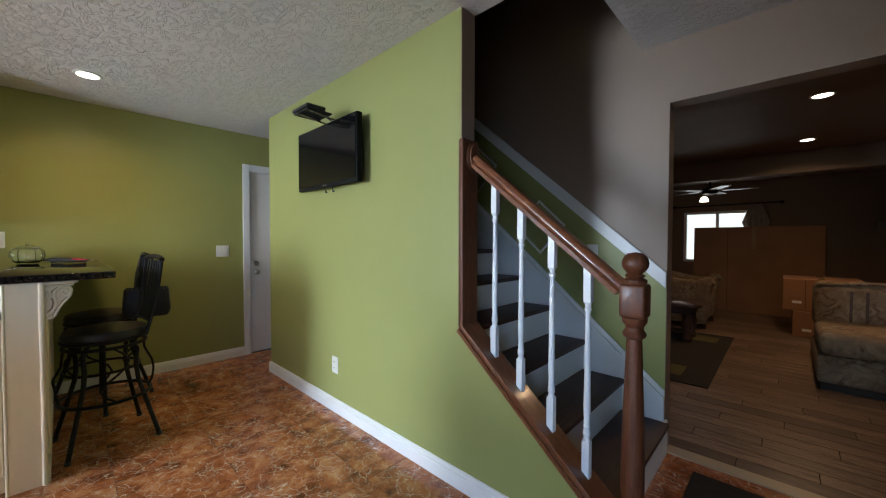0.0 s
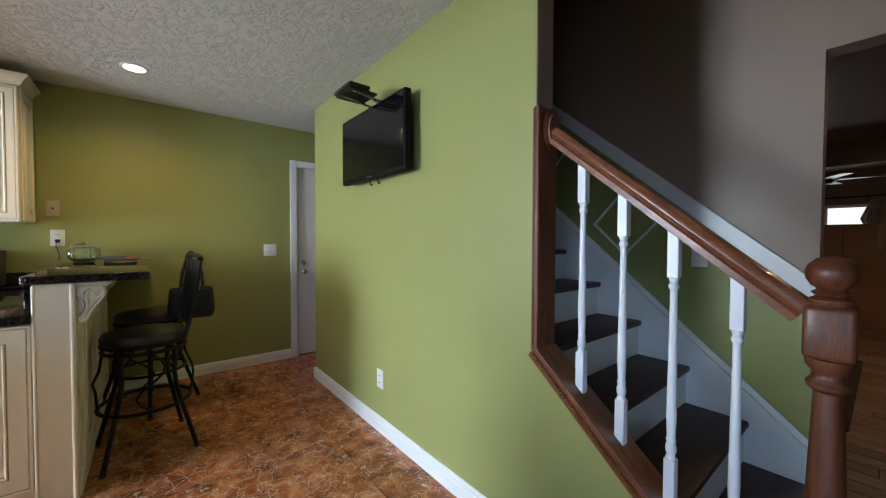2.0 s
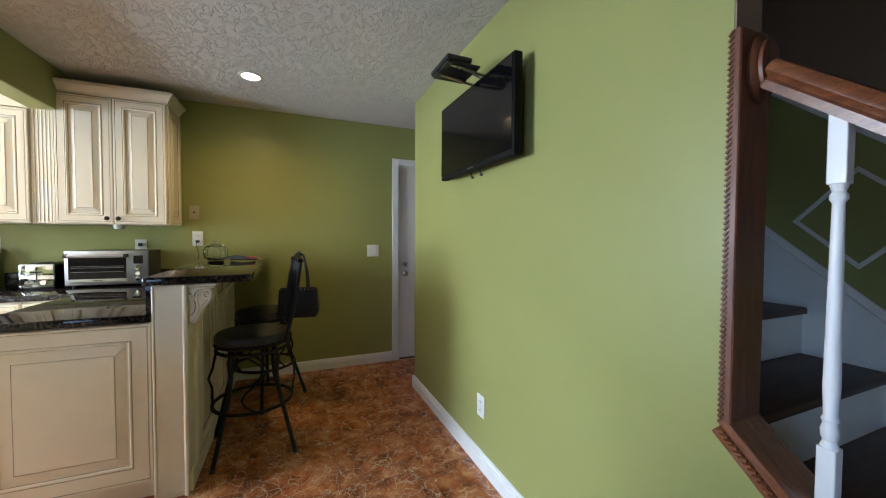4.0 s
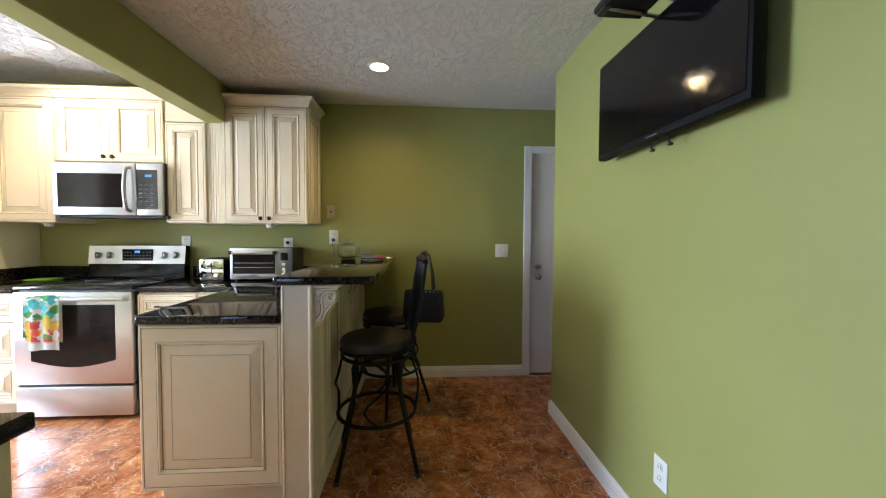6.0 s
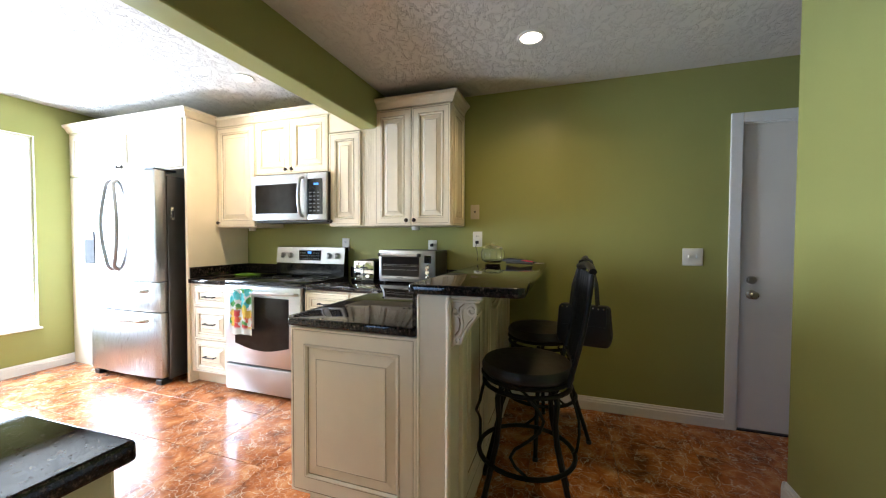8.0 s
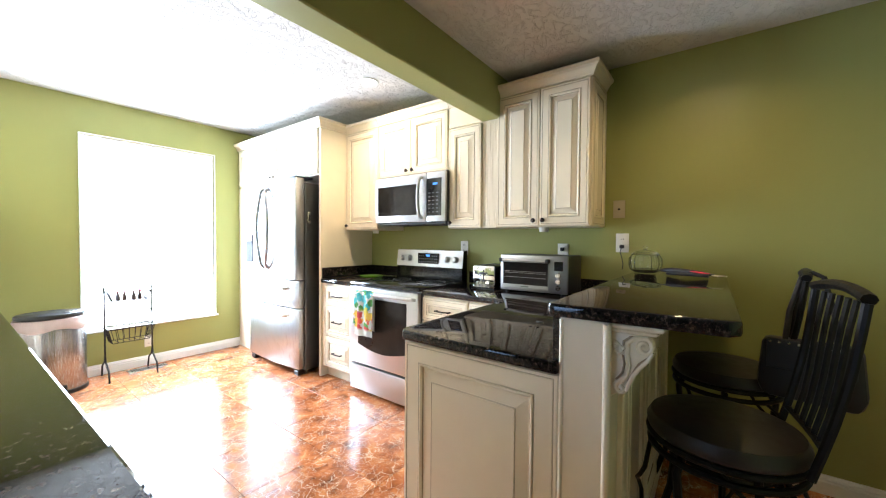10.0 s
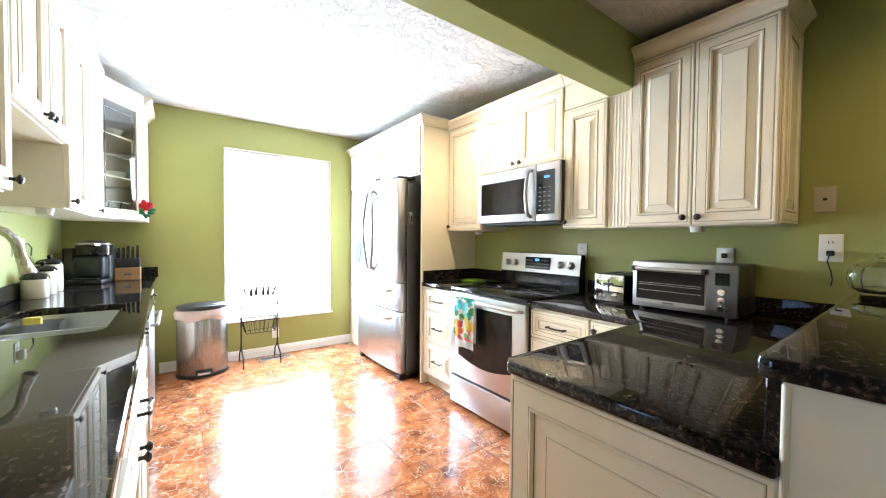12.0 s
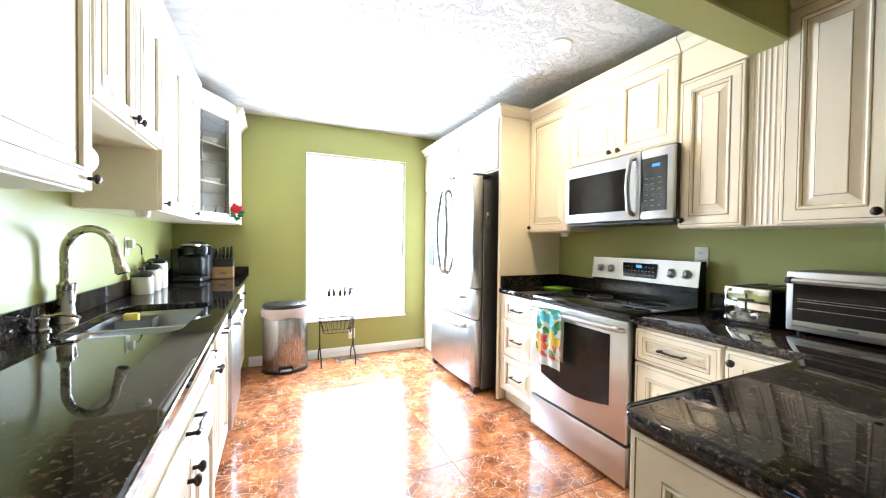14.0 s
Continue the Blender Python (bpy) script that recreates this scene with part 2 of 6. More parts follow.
CHERRY = wood("cherry_stained_wood", (0.075, 0.020, 0.008), (0.23, 0.072, 0.026), 0.42, (18, 18, 2.0), coat=0.12)
CHERRYX = wood("cherry_stained_rail", (0.11, 0.030, 0.011), (0.32, 0.105, 0.036), 0.30, (2.0, 18, 18), coat=0.4)
TREAD = wood("dark_walnut_tread", (0.035, 0.013, 0.008), (0.11, 0.045, 0.026), 0.5, (18, 2.0, 18), coat=0.0)
PLANK = wood("wood_look_plank", (0.07, 0.040, 0.026), (0.50, 0.35, 0.245), 0.32, (1.6, 16, 16), random_tone=True)
BLOCKW = wood("pale_block_wood", (0.36, 0.19, 0.075), (0.55, 0.33, 0.15), 0.45, (3, 20, 20))
DARKW = wood("dark_carved_wood", (0.03, 0.014, 0.008), (0.09, 0.042, 0.022), 0.3, (4, 20, 20), coat=0.3)


def glass(name, tint=(0.95, 0.98, 0.97), rough=0.0):
    m = Mat(name, tint, rough)
    m.b.inputs["Transmission Weight"].default_value = 1.0
    m.b.inputs["IOR"].default_value = 1.45
    return m.m


GLASS = glass("clear_glass")
PANE = glass("window_pane_glass", (1, 1, 1))
SMOKE = glass("smoked_water_tank", (0.25, 0.25, 0.27), 0.02)


def glow(name, colour, strength):
    m = bpy.data.materials.new(name)
    m.use_nodes = True
    nt = m.node_tree
    nt.nodes.clear()
    e = nt.nodes.new("ShaderNodeEmission")
    e.inputs[0].default_value, e.inputs[1].default_value = (*colour, 1), strength
    nt.links.new(e.outputs[0], nt.nodes.new("ShaderNodeOutputMaterial").inputs[0])
    return m


LAMPGLOW = glow("lamp_glow", (1.0, 0.90, 0.74), 14)
BULB = glow("fan_bulb", (1.0, 0.88, 0.7), 6)
DISPLAY = glow("blue_display", (0.10, 0.35, 1.0), 1.6)
OUTSIDE = glow("bright_outdoors", (0.92, 0.97, 1.0), 9)
OUTSIDE_FAR = glow("bright_garden", (0.85, 0.95, 0.95), 1.3)


def floral(name, scale, ground, a, b):
    m = Mat(name, ground, 0.9)
    n = m.noise(scale, 4, 0.6, distortion=1.5)
    c = m.ramp(n, [(0.40, b), (0.47, ground), (0.53, ground), (0.58, a)])
    m.paint(m.mix(m.ramp(m.noise(scale * 0.5, 2), [(0.45, (0, 0, 0)), (0.6, (0.6, 0.6, 0.6))]), c, ground))
    m.bump(m.noise(400, 2), 0.4, 0.001)
    return m.m


UPHOL = floral("floral_brocade_upholstery", 11, (0.19, 0.14, 0.09), (0.10, 0.062, 0.034), (0.26, 0.205, 0.135))
TEALP = floral("teal_green_print", 34, (0.10, 0.50, 0.48), (0.62, 0.66, 0.10), (0.06, 0.30, 0.05))


def fruit_print():
    """White cotton with large printed fruit: teal above, red and yellow below."""
    m = Mat("fruit_print_cotton", (0.8, 0.79, 0.74), 0.9)
    spots = m.node("ShaderNodeTexVoronoi", Scale=19.0)
    warp = m.node("ShaderNodeTexNoise", Scale=26.0, Detail=3.0)
    m.link(m.co, warp.inputs["Vector"])
    add = m.node("ShaderNodeVectorMath")
    add.operation = 'MULTIPLY_ADD'
    m.link(warp.outputs["Color"], add.inputs[0])
    add.inputs[1].default_value = (0.05, 0.05, 0.05)
    m.link(m.co, add.inputs[2])
    m.link(add.outputs[0], spots.inputs["Vector"])
    axes = m.nt.nodes.new("ShaderNodeSeparateXYZ")
    m.link(m.co, axes.inputs[0])
    pick = m.nt.nodes.new("ShaderNodeSeparateXYZ")
    m.link(spots.outputs["Color"], pick.inputs[0])
    cool = m.ramp(pick.outputs["X"], [(0.0, (0.02, 0.42, 0.42)), (0.35, (0.10, 0.60, 0.62)), (0.55, (0.05, 0.30, 0.05)), (0.8, (0.60, 0.55, 0.04))])
    warm = m.ramp(pick.outputs["X"], [(0.0, (0.62, 0.03, 0.02)), (0.45, (0.75, 0.10, 0.03)), (0.6, (0.80, 0.52, 0.05)), (0.85, (0.10, 0.35, 0.06))])
    for r in (cool, warm):
        r.node.color_ramp.interpolation = 'CONSTANT'
    ink = m.mix(m.ramp(axes.outputs["Z"], [(0.69, (1, 1, 1)), (0.73, (0, 0, 0))]), cool, warm)
    cover = m.ramp(spots.outputs["Distance"], [(0.58, (1, 1, 1)), (0.66, (0, 0, 0))])
    rows = m.ramp(axes.outputs["Z"], [(0.555, (0, 0, 0)), (0.575, (0.95, 0.95, 0.95))])
    m.paint(m.mix(m.mix(1.0, cover, rows, 'MULTIPLY'), (0.80, 0.79, 0.74), ink))
    m.bump(m.noise(400, 2), 0.4, 0.001)
    return m.m


FRUIT = fruit_print()


# ---- mesh helpers ----
def part(name, bm, material, parent=None, label="", smooth=False):
    me = bpy.data.meshes.new(name)
    bmesh.ops.recalc_face_normals(bm, faces=bm.faces[:])
    bm.to_mesh(me)
    bm.free()
    for mt in (material if isinstance(material, (list, tuple)) else [material]):
        me.materials.append(mt)
    if smooth:
        for p in me.polygons:
            p.use_smooth = True
        me.set_sharp_from_angle(angle=radians(38))
    ob = new(name, me)
    if parent:
        ob.parent = parent
    if label:
        ob["label"] = label
    return ob


def thing(name, label, category, m=None, group="", kind=""):
    ob = new(name)
    ob.empty_display_size = 0.1
    ob.matrix_basis = m or Matrix()
    return tagged(ob, label, category, group, kind)


def setting(name, bm, material, label="", smooth=False):
    return tagged(part(name, bm, material, None, label, smooth), kind="structure")


def bx(x0, x1, y0, y1, z0, z1, bev=0.0, seg=1, bm=None):
    own = bmesh.new()
    r = bmesh.ops.create_cube(own, size=1.0)
    for v in own.verts:
        v.co = Vector(((x0 + x1) / 2 + v.co.x * (x1 - x0), (y0 + y1) / 2 + v.co.y * (y1 - y0), (z0 + z1) / 2 + v.co.z * (z1 - z0)))
    if bev:
        bmesh.ops.bevel(own, geom=own.edges[:], offset=bev, segments=seg, affect='EDGES', profile=0.5)
    return join(bm, own) if bm is not None else own


def join(bm, other):
    me = bpy.data.meshes.new("joined")
    other.to_mesh(me)
    other.free()
    bm.from_mesh(me)
    bpy.data.meshes.remove(me)
    return bm


def rod(p0, p1, r0, r1=None, seg=12, bm=None):
    bm = bm if bm is not None else bmesh.new()
    p0, p1 = Vector(p0), Vector(p1)
    d = p1 - p0
    m = Matrix.Translation((p0 + p1) / 2) @ d.to_track_quat('Z', 'Y').to_matrix().to_4x4()
    bmesh.ops.create_cone(bm, cap_ends=True, segments=seg, radius1=r0, radius2=r0 if r1 is None else r1, depth=d.length, matrix=m)
    return bm


def lathe(profile, seg=20, bm=None, at=(0, 0, 0), square_rows=()):
    """Turns (radius, z) rows about z; rows in square_rows are drawn as squares."""
    bm = bm if bm is not None else bmesh.new()
    rings = []
    for i, (r, z) in enumerate(profile):
        ring = []
        for k in range(seg):
            a = 2 * math.pi * (k + 0.5) / seg
            c, s = math.cos(a), math.sin(a)
            f = r / max(abs(c), abs(s)) if i in square_rows else r
            ring.append(bm.verts.new((at[0] + f * c, at[1] + f * s, at[2] + z)))
        rings.append(ring)
    for a, b in zip(rings, rings[1:]):
        for k in range(seg):
            bm.faces.new((a[k], a[(k + 1) % seg], b[(k + 1) % seg], b[k]))
    if profile[0][0] > 1e-5:
        bm.faces.new(rings[0][::-1])
    if profile[-1][0] > 1e-5:
        bm.faces.new(rings[-1])
    return bm


def tube(points, r, seg=8, closed=False, bm=None, radii=None):
    bm = bm if bm is not None else bmesh.new()
    pts = [Vector(p) for p in points]
    n = len(pts)
    rings, ref = [], None
    for i, p in enumerate(pts):
        a = pts[i - 1] if (i or closed) else p
        b = pts[(i + 1) % n] if (i < n - 1 or closed) else p
        t = (b - a).normalized()
        if ref is None:
            ref = t.orthogonal().normalized()
        ref = (ref - t * ref.dot(t)).normalized()
        u = t.cross(ref)
        rr = radii[i] if radii else r
        rings.append([bm.verts.new(p + (ref * math.cos(2 * math.pi * k / seg) + u * math.sin(2 * math.pi * k / seg)) * rr) for k in range(seg)])
    for i in range(n if closed else n - 1):
        a, b = rings[i], rings[(i + 1) % n]
        for k in range(seg):
            bm.faces.new((a[k], a[(k + 1) % seg], b[(k + 1) % seg], b[k]))
    if not closed:
        bm.faces.new(rings[0][::-1])
        bm.faces.new(rings[-1])
    return bm


def prism(poly, lo, hi, axis='y', bm=None, bev=0.0):
    """A polygon given in the other two axes, drawn out along axis from lo to hi."""
    own = bmesh.new()

    def at(p, v):
        return {'y': (p[0], v, p[1]), 'x': (v, p[0], p[1]), 'z': (p[0], p[1], v)}[axis]
    a = [own.verts.new(at(p, lo)) for p in poly]
    b = [own.verts.new(at(p, hi)) for p in poly]
    own.faces.new(a)
    own.faces.new(b[::-1])
    for i in range(len(poly)):
        j = (i + 1) % len(poly)
        own.faces.new((a[i], b[i], b[j], a[j]))
    bmesh.ops.recalc_face_normals(own, faces=own.faces[:])
    if bev:
        bmesh.ops.bevel(own, geom=own.edges[:], offset=bev, segments=2, affect='EDGES', profile=0.5)
    return join(bm, own) if bm is not None else own


def arc(cx, cy, r, a0, a1, n):
    return [(cx + r * math.cos(radians(a0 + (a1 - a0) * i / n)), cy + r * math.sin(radians(a0 + (a1 - a0) * i / n))) for i in range(n + 1)]


def blob(c, rx, ry, rz, u=14, v=9, bm=None):
    bm = bm if bm is not None else bmesh.new()
    bmesh.ops.create_uvsphere(bm, u_segments=u, v_segments=v, radius=1.0, matrix=Matrix.Translation(c) @ Matrix.Diagonal((rx, ry, rz, 1)))
    return bm


def panel(w, h, t, rings, x=0.0, z=0.0, y=0.0):
    """A door leaf facing -y with nested steps: rings of (inset, how far out, is glaze)."""
    bm = bmesh.new()
    loops, marks = [], []
    for inset, out, g in [(0, 0, 0)] + list(rings):
        yy = y - out if inset or out else y
        loops.append([bm.verts.new((x + px, yy, z + pz)) for px, pz in ((inset, inset), (w - inset, inset), (w - inset, h - inset), (inset, h - inset))])
        marks.append(g)
    bm.faces.new(loops[0][::-1])
    for a, b, g in zip(loops, loops[1:], marks[1:]):
        for k in range(4):
            f = bm.faces.new((a[k], a[(k + 1) % 4], b[(k + 1) % 4], b[k]))
            f.material_index = g
    bm.faces.new(loops[-1])
    return bm


def raised(w, h, stile=0.054, t=0.02):
    """The steps of a raised-panel door with its glazed grooves."""
    s = min(stile, w * 0.24, h * 0.24)
    k = s / 0.054
    return [(0.0, t - 0.004, 0), (0.004, t, 0), (0.013, t, 0), (0.0155, t - 0.002, 1), (0.018, t, 0), (s, t, 0), (s + 0.002, t - 0.003, 1), (s + 0.004, t + 0.002, 0), (s + 0.009, t + 0.003, 0), (s + 0.016, t - 0.006, 0),
            (s + 0.018, t - 0.010, 1), (s + 0.024, t - 0.010, 0), (s + 0.027 + 0.026 * k, t - 0.002, 0), (s + 0.029 + 0.026 * k, t - 0.003, 1), (s + 0.031 + 0.026 * k, t, 0)]


def knob(parent, x, y, z, name="knob"):
    bm = lathe([(0.006, 0), (0.006, 0.012), (0.010, 0.016), (0.0155, 0.020), (0.0155, 0.026), (0.009, 0.031), (0.0, 0.032)], 12)
    bmesh.ops.transform(bm, matrix=Matrix.Translation((x, y, z)) @ Matrix.Rotation(radians(90), 4, 'X'), verts=bm.verts[:])
    return part(name, bm, BRONZE, parent, "dark bronze knob", True)


def bar_handle(parent, x, y, z, w=0.11):
    pts = [(x - w / 2, y, z), (x - w / 2, y - 0.024, z), (x - w * 0.32, y - 0.030, z + 0.001), (x, y - 0.024, z - 0.003), (x + w * 0.32, y - 0.030, z + 0.001), (x + w / 2, y - 0.024, z), (x + w / 2, y, z)]
    bm = tube(pts, 0.0055, 8)
    blob((x - w / 2, y - 0.027, z), 0.009, 0.007, 0.007, 8, 6, bm)
    blob((x + w / 2, y - 0.027, z), 0.009, 0.007, 0.007, 8, 6, bm)
    return part("handle", bm, BRONZE, parent, "dark bronze bar handle", True)


def leaf(parent, x, z, w, h, y, name="door", knob_at=None, bar=False, stile=0.054):
    d = part(name, panel(w, h, 0.02, raised(w, h, stile), x, z, y), [CREAM, GLAZE], parent)
    if knob_at:
        knob(d, x + knob_at[0], y - 0.02, z + knob_at[1])
    if bar:
        bar_handle(d, x + w / 2, y - 0.02, z + h / 2)
    return d


# ---- structure ----
T = 0.12
# range wall with the opening of the white door
DY0, DY1, DH = 1.79, 2.57, 2.03
bm = bx(XW - T, XW, YF - T, DY0, 0, 2.6)
bx(XW - T, XW, DY1, 3.3, 0, 2.6, bm=bm)
bx(XW - T, XW, DY0, DY1, DH, 2.6, bm=bm)
setting("wall_range", bm, GREEN, "olive green painted wall with semi-gloss sheen")
# window wall
WX0, WX1, WZ0, WZ1 = -3.524, -2.441, 0.420, 2.203
bm = bx(XW, WX0, YF - T, YF, 0, 2.6)
bx(WX1, XS, YF - T, YF, 0, 2.6, bm=bm)
bx(WX0, WX1, YF - T, YF, 0, WZ0, bm=bm)
bx(WX0, WX1, YF - T, YF, WZ1, 2.6, bm=bm)
setting("wall_window", bm, GREEN, "olive green painted wall round the kitchen window")
# sink wall, unseen walls behind the camera
setting("wall_sink", bx(XS, XS + T, YF - T, -0.695, 0, 2.6), GREEN, "olive green painted wall behind the sink")
bm = bx(XS + T, -0.18, YS - T, YS, 0, 2.6)
bx(1.18, XE, YS - T, YS, 0, 2.6, bm=bm)
bx(-0.18, 1.18, YS - T, YS, 2.06, 2.6, bm=bm)
bx(XS, XS + T - 0.003, -0.695, -0.004, 0, 0.873, bm=bm)
setting("wall_dining_south", bm, GREEN, "plain olive green wall")
setting("wall_dining_east", bx(XE, XE + T, YS - T, YB + T, 0, 2.6), GREEN, "plain olive green wall")
# television wall with the slanted curb under the balustrade
XP, SLOPE = -1.303, 0.86
YT2 = YT + 0.105
ZP = 0.828
XN = -0.515
zn = ZP - SLOPE * (XN - XP)
setting("wall_television", prism([(-3.70, 0), (XN - 0.04, 0), (XN - 0.04, zn + SLOPE * 0.04), (XP, ZP), (XP, 2.6), (-3.70, 2.6)], YT, YT2), GREEN, "olive green painted wall with a slanted stair opening")
setting("wall_passage_end", bx(-3.70, -3.58, YT2, 3.3, 0, 2.6), GREEN, "olive green passage wall")
setting("wall_passage_back", bx(XW - T, -3.58, 3.3, 3.42, 0, 2.6), GREEN, "olive green passage wall")
# taupe end of that wall
setting("wall_television_end", bx(XP, XP + 0.004, YT + 0.002, YT2 - 0.002, ZP + 0.94, ZC), TAUPE, "taupe painted wall end")
# wall behind the stairs, with the wide opening to the living room
OX0, OX1, OH = -0.617, 1.35, 2.066
bm = bx(-4.0, OX0, YB, YB + T, 0, 5.0)
bx(OX0, OX1, YB, YB + T, OH, 5.0, bm=bm)
bx(OX1, XE, YB, YB + T, 0, 5.0, bm=bm)
setting("wall_stairs", bm, TAUPE, "taupe painted stairwell wall")
CX0, CZ0, CS = -0.610, 0.985, 0.857
lo = [(-3.4, 0), (OX0 - 0.002, 0), (OX0 - 0.002, CZ0 + 0.02), (-3.4, CZ0 + CS * (3.4 + OX0))]
setting("wainscot_stairs", prism(lo, YB - 0.003, YB + 0.002), GREEN, "olive green lower stair wall")
# upper storey of the stairwell
bm = bx(-4.0, -0.77, YT - 0.05, YT2, 2.56, 5.0)
bx(-0.77, -0.65, YT2, YB, 2.56, 5.0, bm=bm)
bx(-4.12, -4.0, YT2, YB, 2.56, 5.0, bm=bm)
setting("wall_stairwell_upper", bm, TAUPE, "taupe stairwell wall")
setting("ceiling_stairwell", bx(-4.12, -0.65, YT - 0.05, YB + T, 5.0, 5.1), CEIL)
# ceilings
bm = bx(XW - T, XE + T, -0.80, YT2, ZC, ZC + 0.2)
bx(-0.77, XE + T, YT2, YB, ZC, ZC + 0.2, bm=bm)
bx(XW - T, -3.60, YT2, 3.42, ZC, ZC + 0.2, bm=bm)
bx(XS, XE + T, YS - T, -0.80, ZC, ZC + 0.2, bm=bm)
setting("ceiling_dining", bm, CEIL, "white ceiling with rough knockdown plaster texture")
setting("ceiling_kitchen", bx(XW - T, XS, YF - T, -0.86, ZK, ZK + 0.14), CEILK, "white ceiling with rough knockdown plaster texture")
setting("beam", bx(XW, XS + T, -0.85, -0.70, 2.133, 2.64, 0.006), GREEN, "olive green ceiling beam")
# floors under the pieces
setting("floor", bx(XW - T, XE + T, YF - T, YB + 0.06, -0.12, -0.004), GROUT, "rust orange marble-look tile floor")
setting("floor_living", bx(-4.6, 4.2, YB + 0.06, 10.0, -0.12, -0.004), JOINT, "grey brown wood-look plank floor")
# living room shell
bm = bx(-4.6, 4.2, 9.6, 9.72, 0, 0.82)
bx(-4.6, -1.70, 9.6, 9.72, 0.82, 1.87, bm=bm)
bx(-0.55, 4.2, 9.6, 9.72, 0.82, 1.87, bm=bm)
bx(-4.6, 4.2, 9.6, 9.72, 1.87, 2.6, bm=bm)
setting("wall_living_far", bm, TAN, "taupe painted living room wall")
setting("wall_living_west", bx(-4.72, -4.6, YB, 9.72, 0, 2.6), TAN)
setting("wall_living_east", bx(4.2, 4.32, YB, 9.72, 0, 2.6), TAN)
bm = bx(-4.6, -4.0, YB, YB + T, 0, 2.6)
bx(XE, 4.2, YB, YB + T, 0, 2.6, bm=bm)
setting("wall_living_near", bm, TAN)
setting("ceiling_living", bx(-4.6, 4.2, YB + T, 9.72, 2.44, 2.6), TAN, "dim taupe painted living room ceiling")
setting("beam_living", bx(-4.6, 4.2, 7.0, 7.18, 2.16, 2.44, 0.006), TAN, "taupe ceiling beam")


def skirting(name, p, q, side):
    """Moulded baseboard along a wall from p to q; side: the way it faces."""
    p, q, side = Vector((*p, 0)), Vector((*q, 0)), Vector((*side, 0))
    prof = [(0, 0), (0.016, 0), (0.016, 0.062), (0.012, 0.068), (0.013, 0.078), (0.008, 0.084), (0.006, 0.095), (0, 0.097)]
    bm = bmesh.new()
    a = [bm.verts.new(p + side * d + Vector((0, 0, z))) for d, z in prof]
    b = [bm.verts.new(q + side * d + Vector((0, 0, z))) for d, z in prof]
    bm.faces.new(a)
    bm.faces.new(b[::-1])
    for i in range(len(prof)):
        j = (i + 1) % len(prof)
        bm.faces.new((a[i], b[i], b[j], a[j]))
    return setting(name, bm, WHITE, "white moulded baseboard")


skirting("baseboard_range", (XW, 0.30), (XW, 1.726), (1, 0))
skirting("baseboard_television", (-3.70, YT), (XN - 0.05, YT), (0, -1))
skirting("baseboard_passage", (-3.70, YT - 0.016), (-3.70, 3.3), (-1, 0))
skirting("baseboard_window", (-3.80, YF), (-1.90, YF), (0, 1))

# white door in the range wall: flat slab, casing, knob and deadbolt
door = thing("door_1", "plain white flat door with knob and deadbolt", "door", pose(XW, 0, 0), kind="structure")
part("slab", bx(-0.052, -0.012, DY0 + 0.012, DY1 - 0.012, 0.012, DH - 0.012, 0.003), DOORP, door)
bm = bx(-T, 0, DY0, DY0 + 0.012, 0, DH)
bx(-T, 0, DY1 - 0.012, DY1, 0, DH, bm=bm)
bx(-T, 0, DY0, DY1, DH - 0.012, DH, bm=bm)
part("jamb", bm, WHITE, door)
for name, a in (("casing", (DY0 - 0.064, DY0 + 0.004, 0, DH + 0.062)), ("casing", (DY1 - 0.004, DY1 + 0.064, 0, DH + 0.062)), ("casing", (DY0 + 0.004, DY1 - 0.004, DH - 0.004, DH + 0.062))):
    part(name, bx(0, 0.016, *a, 0.004, 2), WHITE, door)
for z, r in ((0.908, 0.030), (1.003, 0.028)):
    bm = lathe([(r, 0), (r, 0.006), (r * 0.85, 0.010), (0.012, 0.012), (0.012, 0.028), (r * 0.8, 0.036), (r * 0.85, 0.05), (r * 0.6, 0.058), (0, 0.06)] if z < 1 else [(r, 0), (r, 0.01), (r * 0.8, 0.018), (r * 0.5, 0.02), (0, 0.021)], 18)
    bmesh.ops.transform(bm, matrix=Matrix.Translation((-0.012, DY0 + 0.075, z)) @ Matrix.Rotation(radians(90), 4, 'Y'), verts=bm.verts[:])
    part("knob" if z < 1 else "deadbolt", bm, NICKEL, door, "satin nickel lock", True)
# black strip in place of the shade in the gap under the slab
part("under_door_shade", bx(-0.10, 0.0, DY0 + 0.012, DY1 - 0.012, -0.003, 0.008), BLACKP, door, "black strip for the shaded gap under the door")

# kitchen window: casing, sashes, panes, sill
win = thing("window_1", "white framed kitchen window glaring with daylight", "window", pose(0, YF, 0), kind="structure")
CW = 0.008
part("casing", bx(WX0 - CW, WX0, 0, 0.018, WZ0 - CW, WZ1 + CW, 0.003), WHITE, win)
part("casing", bx(WX1, WX1 + CW, 0, 0.018, WZ0 - CW, WZ1 + CW, 0.003), WHITE, win)
part("casing", bx(WX0 - CW, WX1 + CW, 0, 0.020, WZ1 + 0.001, WZ1 + CW, 0.002), WHITE, win)
part("sill", bx(WX0 - 0.03, WX1 + 0.03, -0.05, 0.03, WZ0 - 0.020, WZ0 - 0.001, 0.003), WHITE, win)
SF = 0.010
for a in ((WX0, WX0 + 0.004, WZ0, WZ1), (WX1 - 0.004, WX1, WZ0, WZ1), (WX0 + 0.004, WX1 - 0.004, WZ0, WZ0 + 0.004), (WX0 + 0.004, WX1 - 0.004, WZ1 - 0.004, WZ1)):
    part("jamb", bx(a[0], a[1], -T - 0.002, -0.056, a[2], a[3]), WHITE, win)
